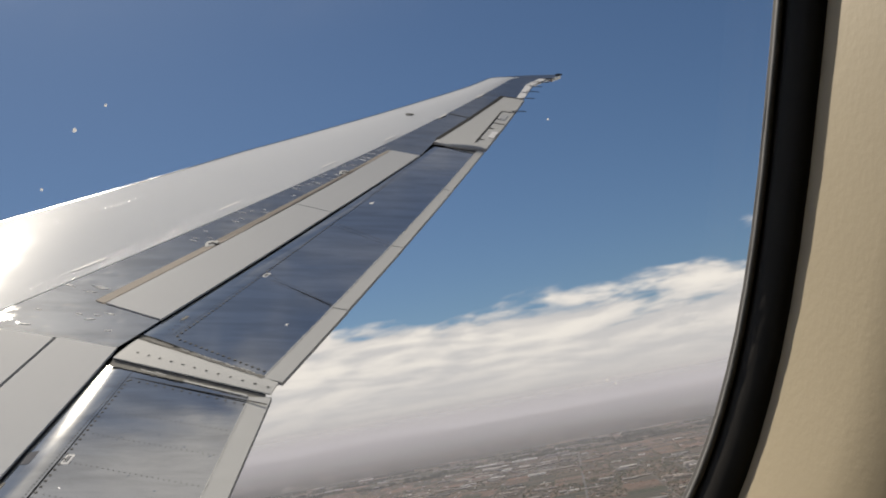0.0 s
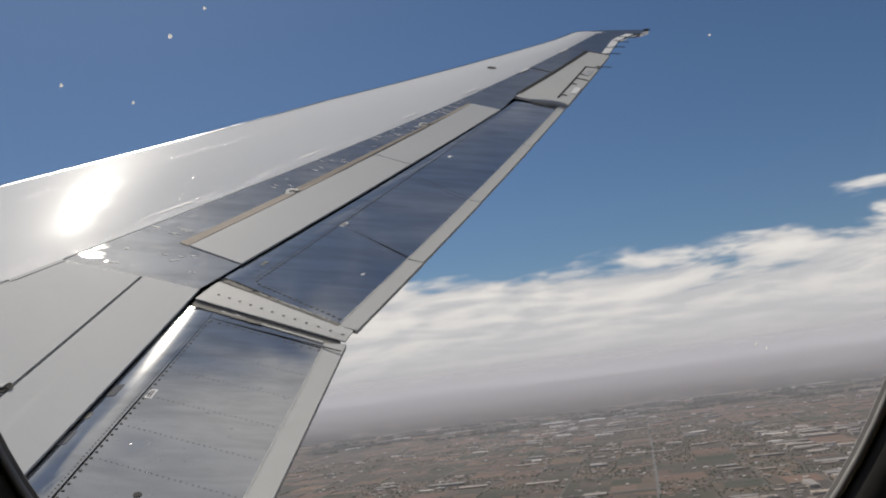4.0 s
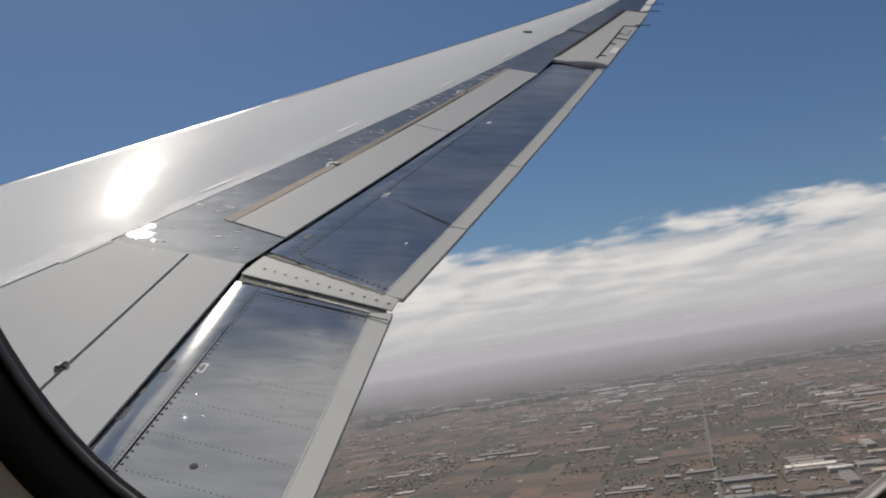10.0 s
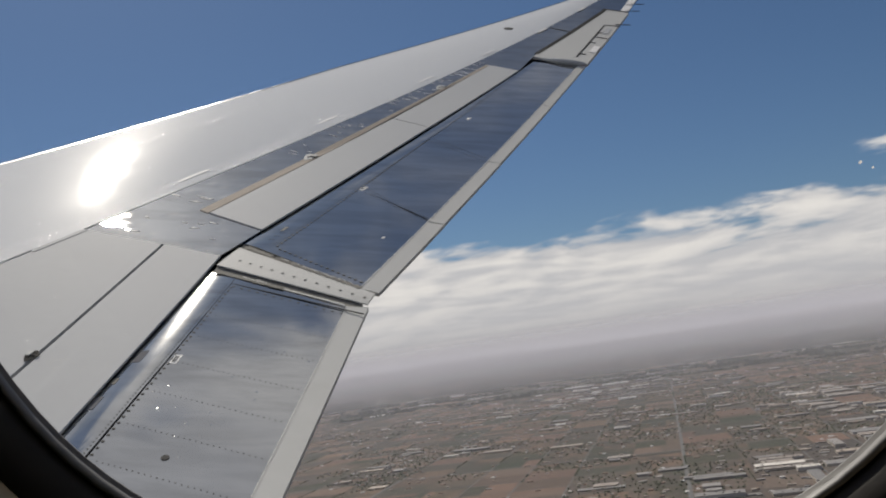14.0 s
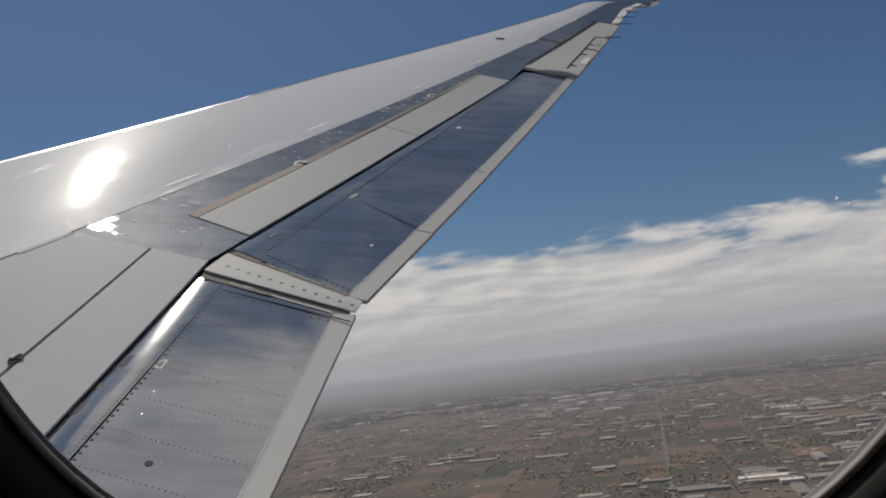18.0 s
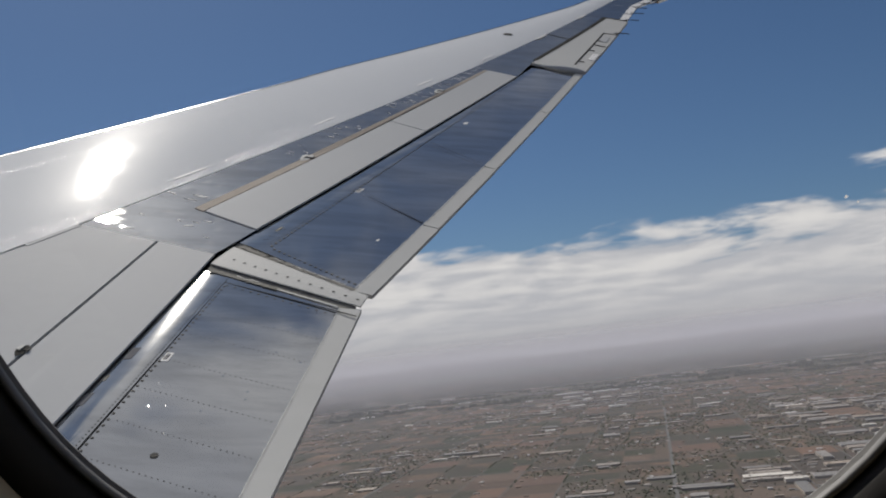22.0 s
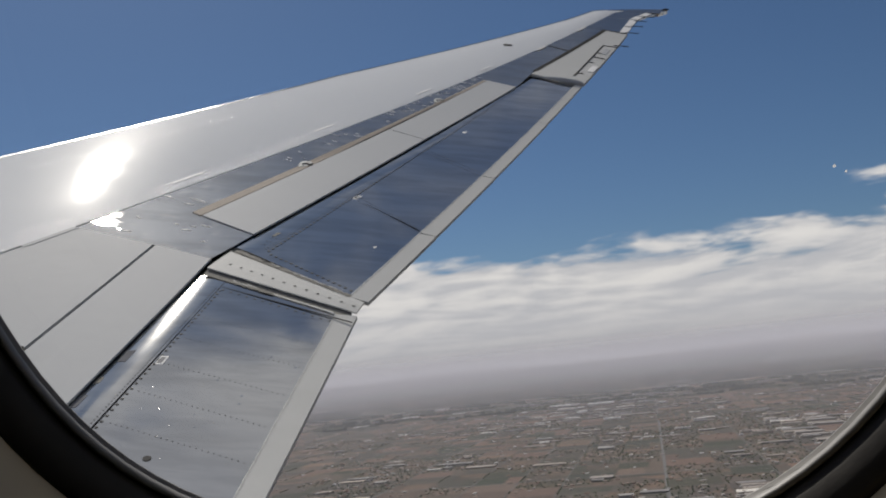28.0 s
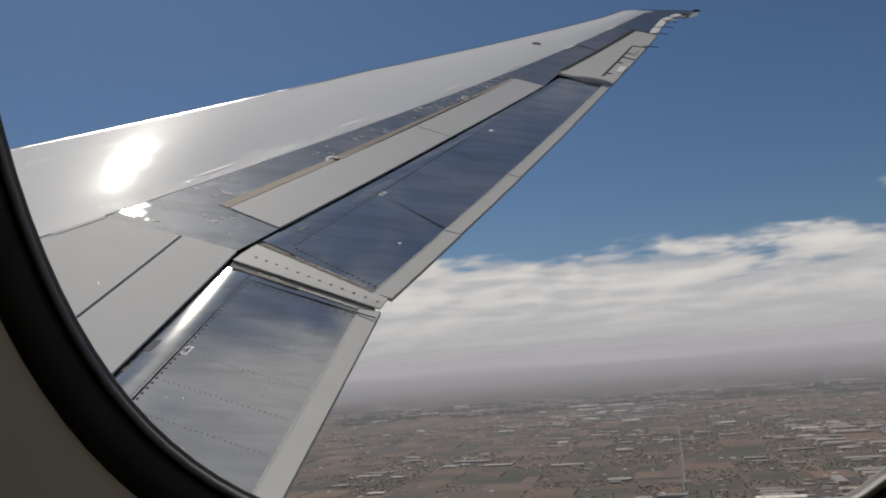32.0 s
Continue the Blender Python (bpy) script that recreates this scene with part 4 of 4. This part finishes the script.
board("wall_back", 1.38, -1.33, 0.05, 0.04, 2.95, 2.36, DIM_WALL, "unseen wall closing the cabin, darkened to cut bounce light", "wall")

# ---- ground ----


def land_z(r):
    """The plain rises slowly towards the hills."""
    return 74.0 * max(0.0, (r - 1800) / 3000) ** 1.6


def disc_mesh(name, radii, segs, height, mat):
    verts = [(r * math.cos(i * math.tau / segs), r * math.sin(i * math.tau / segs), height(r, i * math.tau / segs)) for r in radii for i in range(segs)]
    faces = [(j * segs + i, (j + 1) * segs + i, (j + 1) * segs + (i + 1) % segs, j * segs + (i + 1) % segs) for j in range(len(radii) - 1) for i in range(segs)]
    faces.append(list(range(segs)))
    return mesh_of(name, verts, faces, mat, range(len(faces)))


tagged(new("ground", disc_mesh("ground", [100, 500, 1200, 1800] + [1800 + 159 * i for i in range(1, 21)], 96, lambda r, a: land_z(r), GROUND)), "dry brown plain reaching to the hazy horizon", "ground", kind="structure")
# added sheet that carries the painted haze
tagged(new("haze_layer", disc_mesh("haze_layer", [80 + 142 * i for i in range(18)] + [2494 + 58 * i for i in range(1, 40)], 120, lambda r, a: 13 + land_z(r) + 140 * max(0.0, (r - 2800) / 1970) ** 2.2, HAZE)), "added sheet painted as distance haze over the plain", "haze", kind="structure")

# mountains along the horizon
segs, rowsn = 260, 5
verts = []
for j in range(rowsn):
    for i in range(segs + 1):
        a = radians(-50 + 110 * i / segs)
        hgt = 76 + 16 * noise.fractal(Vector((a * 9, 1.7, 0)), 0.7, 2.1, 7) + 20 * math.exp(-((math.degrees(a) - 19) / 7) ** 2) + 16 * math.exp(-((math.degrees(a) + 4) / 6) ** 2)
        r = 4790 + 40 * j
        z = 66 + max(0.0, hgt - 66) * (j / (rowsn - 1))
        verts.append((r * math.sin(a), r * math.cos(a), z))
m = segs + 1
tagged(new("mountain_range", mesh_of("mountain_range", verts, [(j * m + i, j * m + i + 1, (j + 1) * m + i + 1, (j + 1) * m + i) for j in range(rowsn - 1) for i in range(segs)], ROCK, range((rowsn - 1) * segs))), "low desert mountains fading into haze", "mountains", kind="structure")

# blocks of land on a turned grid
rng = random.Random(7)
GRID, SIZE = radians(-11), 0.5
gx, gy = Vector((math.cos(GRID), math.sin(GRID), 0)), Vector((-math.sin(GRID), math.cos(GRID), 0))
unit_roof, unit_wall = [], []
for k in range(4):
    unit_wall.append(box_mesh("wall", 1, 1, 1, WALL))
    unit_wall[-1].transform(Matrix.Translation((0, 0, 0.5)))
    bm = bmesh.new()
    bmesh.ops.create_cube(bm, size=1, matrix=Matrix.Translation((0, 0, 1.03)) @ Matrix.Diagonal((1.01, 1.01, 0.06, 1)))
    for q in range(k * 2):
        bmesh.ops.create_cube(bm, size=1, matrix=Matrix.Translation((rng.uniform(-0.4, 0.4), rng.uniform(-0.4, 0.4), 1.15)) @ Matrix.Diagonal((0.05, 0.07, 0.25, 1)))
    me = bpy.data.meshes.new("roof")
    bm.to_mesh(me)
    bm.free()
    me.materials.append(ROOF)
    unit_roof.append(me)


def warehouse(k, m):
    ob = thing("warehouse", "long low warehouse with a flat roof beside a road", "building", m, "warehouses on the plain")
    piece("wall", unit_wall[k], ob)
    piece("roof", unit_roof[k], ob)
    return ob


class Joined:
    """Many small solids gathered into one mesh."""

    def __init__(self):
        self.v, self.f = [], []

    def add(self, verts, faces):
        k = len(self.v)
        self.v.extend(verts)
        self.f.extend([tuple(k + i for i in f) for f in faces])


houses, sheds, trees, fields, yards = Joined(), Joined(), Joined(), Joined(), Joined()


def around(x, y, a, pts):
    ca, sa = SIZE * math.cos(a), SIZE * math.sin(a)
    return [(x + dx * ca - dy * sa, y + dx * sa + dy * ca, land_z(math.hypot(x, y)) + dz * SIZE) for dx, dy, dz in pts]


def add_house(x, y, a):
    l, b, h = rng.uniform(2.0, 4.5), rng.uniform(1.5, 2.7), rng.uniform(1.0, 1.7)
    houses.add(around(x, y, a, ((-l, -b, 0), (l, -b, 0), (l, b, 0), (-l, b, 0), (-l, -b, h), (l, -b, h), (l, b, h), (-l, b, h), (-l, 0, h * 1.6), (l, 0, h * 1.6))),
               ((0, 1, 5, 4), (1, 2, 6, 9, 5), (2, 3, 7, 6), (3, 0, 4, 8, 7), (4, 5, 9, 8), (6, 7, 8, 9)))


def add_shed(x, y, a, l, b, h):
    sheds.add(around(x, y, a, ((-l, -b, 0), (l, -b, 0), (l, b, 0), (-l, b, 0), (-l, -b, h), (l, -b, h), (l, b, h), (-l, b, h))),
              ((0, 1, 5, 4), (1, 2, 6, 5), (2, 3, 7, 6), (3, 0, 4, 7), (4, 5, 6, 7)))


def add_tree(x, y, big=1.0):
    r, h = SIZE * rng.uniform(0.9, 2.2) * big, SIZE * rng.uniform(1.4, 3.0) * max(1.0, big * 0.8)
    ring, g = [], land_z(math.hypot(x, y))
    for i in range(5):
        q = r * rng.uniform(0.6, 1.2)
        ring.append((x + q * math.cos(i * 1.257), y + q * math.sin(i * 1.257), g + h * rng.uniform(0.3, 0.6)))
    trees.add(ring + [(x + rng.uniform(-0.4, 0.4), y, g + h), (x, y, g)], [(i, (i + 1) % 5, 5) for i in range(5)] + [((i + 1) % 5, i, 6) for i in range(5)])


def in_sight(x, y, pad=4):
    a, r = math.degrees(math.atan2(x, y)), math.hypot(x, y)
    return -26 - pad < a < 38 + pad and 280 < r < 4750


blocks = []
for size, r0, r1 in ((37.5, 280, 1700), (75.0, 1700, 4750)):
    for bi in range(-70, 84):
        for bj in range(2, 130):
            c = gx * (bi + 0.5) * size + gy * (bj + 0.5) * size
            if in_sight(c.x, c.y) and r0 <= c.length < r1:
                blocks.append((c.length, c, size, bi, bj))
blocks.sort(key=lambda q: q[0])
made, taken = 0, set()


def plate(into, c, u0, v0, u1, v1, size, z):
    """A parcel of land with slightly uneven corners, on the grid round c."""
    pts = [c + gx * (u + rng.uniform(-0.02, 0.02)) * size + gy * (v + rng.uniform(-0.02, 0.02)) * size for u, v in ((u0, v0), (u1, v0), (u1, v1), (u0, v1))]
    into.add([(p.x, p.y, z + land_z(p.length)) for p in pts], [(0, 1, 2, 3)])


def hall(p, l, b, h):
    """A warehouse as a thing of its own near by, joined with the rest farther off."""
    global made
    if made < 296:
        warehouse(rng.randrange(4), Matrix.Translation(p + Vector((0, 0, land_z(p.length)))) @ Matrix.Rotation(GRID, 4, "Z") @ Matrix.Diagonal((l, b, h, 1)))
        made += 1
    else:
        add_shed(p.x, p.y, GRID, l, b, h * 2)


for r, c, BLOCK, bi, bj in blocks:
    if (BLOCK, bi, bj) in taken:
        continue
    a = math.degrees(math.atan2(c.x, c.y))
    far = BLOCK > 50
    big = noise.noise(Vector((c.x * 0.0026, c.y * 0.0026, 4.2)))
    small = noise.noise(Vector((c.x * 0.013, c.y * 0.013, 9.1)))
    town = big + 0.5 * small + 0.20 * (a - 5) / 20 - 0.05 * (min(r, 1900) - 700) / 500
    pick = rng.random()

    def spot(k=0.47):
        return c + gx * rng.uniform(-k, k) * BLOCK + gy * rng.uniform(-k, k) * BLOCK

    lift = (0.9 if far else 0.1) + 0.15 * rng.random()
    if pick < 0.14 or town < -0.06 + 0.3 * (pick - 0.5):
        # farmland: strips of soil and crop, with tracks and tree rows between them
        cuts = [-0.485] + sorted(rng.uniform(-0.3, 0.3) for q in range(rng.choice((0, 0, 1, 1, 2)))) + [0.485]
        along = rng.random() < 0.6
        for u, v in zip(cuts, cuts[1:]):
            if rng.random() < 0.86:
                plate(fields, c, *((-0.485, u, 0.485, v - 0.015) if along else (u, -0.485, v - 0.015, 0.485)), BLOCK, lift)
        for q in range(rng.randint(0, 3)):
            p = spot()
            add_house(p.x, p.y, GRID)
        if rng.random() < 0.5:
            for q in range(rng.randint(8, 26)):
                p = c + gx * (-0.49 * BLOCK) + gy * rng.uniform(-0.48, 0.48) * BLOCK
                add_tree(p.x, p.y, 2.0 if far else 1.2)
    elif town > 0.33:
        # depots: rows of long halls on paved or bare yards
        plate(yards, c, -0.47, -0.47, 0.47, 0.47, BLOCK, lift)
        n = rng.choice((1, 2, 2, 3))
        if rng.random() < 0.07 and not far:
            taken.add((BLOCK, bi + 1, bj))
            hall(c + gx * 0.5 * BLOCK, BLOCK * rng.uniform(1.3, 1.85), BLOCK * rng.uniform(0.3, 0.5), rng.uniform(1.6, 2.4))
            n = 0
        for q in range(n):
            l, b = BLOCK * rng.uniform(0.3, 0.92), min(BLOCK * rng.uniform(0.14, 0.4), 0.78 * BLOCK / n)
            if rng.random() < 0.2 and n == 1:
                l, b = b, l
            p = c + gx * rng.uniform(-0.48, 0.48) * max(0, BLOCK - l) + gy * ((q + 0.5) / n - 0.5) * 0.9 * BLOCK
            hall(p, l, b, rng.uniform(1.3, 2.6) * (1.8 if BLOCK > 100 else 1.0))
        for q in range(2 if far else 9):
            p = spot()
            add_shed(p.x, p.y, GRID, rng.uniform(2, 7), rng.uniform(1.5, 4), rng.uniform(1.2, 2.4))
        for q in range(12):
            p = spot()
            add_tree(p.x, p.y, 0.9)
    else:
        # streets of small houses among trees
        n = 7 if r < 1200 else 4
        if rng.random() < 0.45:
            plate(yards, c, -0.47, -0.47, 0.47, 0.47, BLOCK, lift)
        for q in range(n):
            p = c + gx * rng.uniform(-0.47, 0.47) * BLOCK + gy * (round(rng.uniform(-3, 3)) / 6.6) * BLOCK
            add_house(p.x, p.y, GRID + rng.choice((0, 0, math.pi / 2)))
        for q in range(n * 6):
            p = c + gx * rng.uniform(-0.48, 0.48) * BLOCK + gy * (round(rng.uniform(-2, 2)) / 4.4 + rng.gauss(0, 0.03)) * BLOCK
            add_tree(p.x, p.y, 2.6 if far else 1.3)
        for q in range(rng.choice((0, 0, 1, 2))):
            p = spot(0.3)
            add_shed(p.x, p.y, GRID, rng.uniform(8, 30), rng.uniform(5, 12), rng.uniform(2, 4))
# tree belts and depots far out on the plain
frng = random.Random(12)
for r, c, BLOCK, bi, bj in blocks:
    if BLOCK < 50:
        continue
    for q in range(2 if BLOCK > 100 else 1):
        p = c + gx * frng.uniform(-0.5, 0.5) * BLOCK + gy * frng.uniform(-0.5, 0.5) * BLOCK
        half, wide, high_ = frng.uniform(25, 110), frng.uniform(3, 9), frng.uniform(6, 15)
        n = int(half / 4)
        top = [(-half + 2 * half * i / n, frng.uniform(-1, 1) * wide * 0.3, high_ * frng.uniform(0.5, 1.1)) for i in range(n + 1)]
        pts = around(p.x, p.y, GRID, [v for x, y, z in top for v in ((x, y - wide, 0), (x, y, z), (x, y + wide, 0))])
        trees.add(pts, [f for i in range(n) for f in ((3 * i, 3 * i + 3, 3 * i + 4, 3 * i + 1), (3 * i + 1, 3 * i + 4, 3 * i + 5, 3 * i + 2))])
    if frng.random() < 0.2:
        p = c + gx * frng.uniform(-0.4, 0.4) * BLOCK + gy * frng.uniform(-0.4, 0.4) * BLOCK
        for q in range(frng.randint(1, 4)):
            add_shed(p.x + frng.uniform(-40, 40), p.y + q * frng.uniform(12, 25), GRID, frng.uniform(12, 40), frng.uniform(8, 20), frng.uniform(4, 8))
for nm, j, mt, lb in (("fields", fields, FIELD, "farm fields of brown soil and green crop"), ("yards", yards, YARD, "paved and bare earth yards between the buildings"), ("houses", houses, TOWN, "small houses scattered over the town"),
                      ("sheds", sheds, SHED, "small sheds and depots with pale roofs"), ("trees", trees, LEAF, "dark trees along streets and yards")):
    tagged(new(nm, mesh_of(nm, j.v, j.f, mt)), lb, nm, kind="stuff")
# roads on the grid lines
for axis, lo, hi in ((0, -70, 84), (1, 6, 130)):
    for k in range(lo, hi):
        width = 2.6 if k % 6 == 0 else 1.0
        p = (gx if axis == 0 else gy) * k * 37.5
        d, s = (gy, gx) if axis == 0 else (gx, gy)
        pts = []
        for t in range(-60, 100):
            q = p + d * t * 50
            if in_sight(q.x, q.y, 2) and q.length < 1800:
                pts.append(q)
        if len(pts) < 2 or (k % 2 and k % 3):
            continue
        a, b = pts[0], pts[-1]
        z = Vector((0, 0, 0.34 if axis == 0 else 0.38))
        me = mesh_of("road", [a - s * width / 2 + z, b - s * width / 2 + z, b + s * width / 2 + z, a + s * width / 2 + z], [(0, 1, 2, 3) if axis == 1 else (3, 2, 1, 0)], ROADS)
        tagged(new("road", me), "straight grey road across the plain", "road", kind="structure")
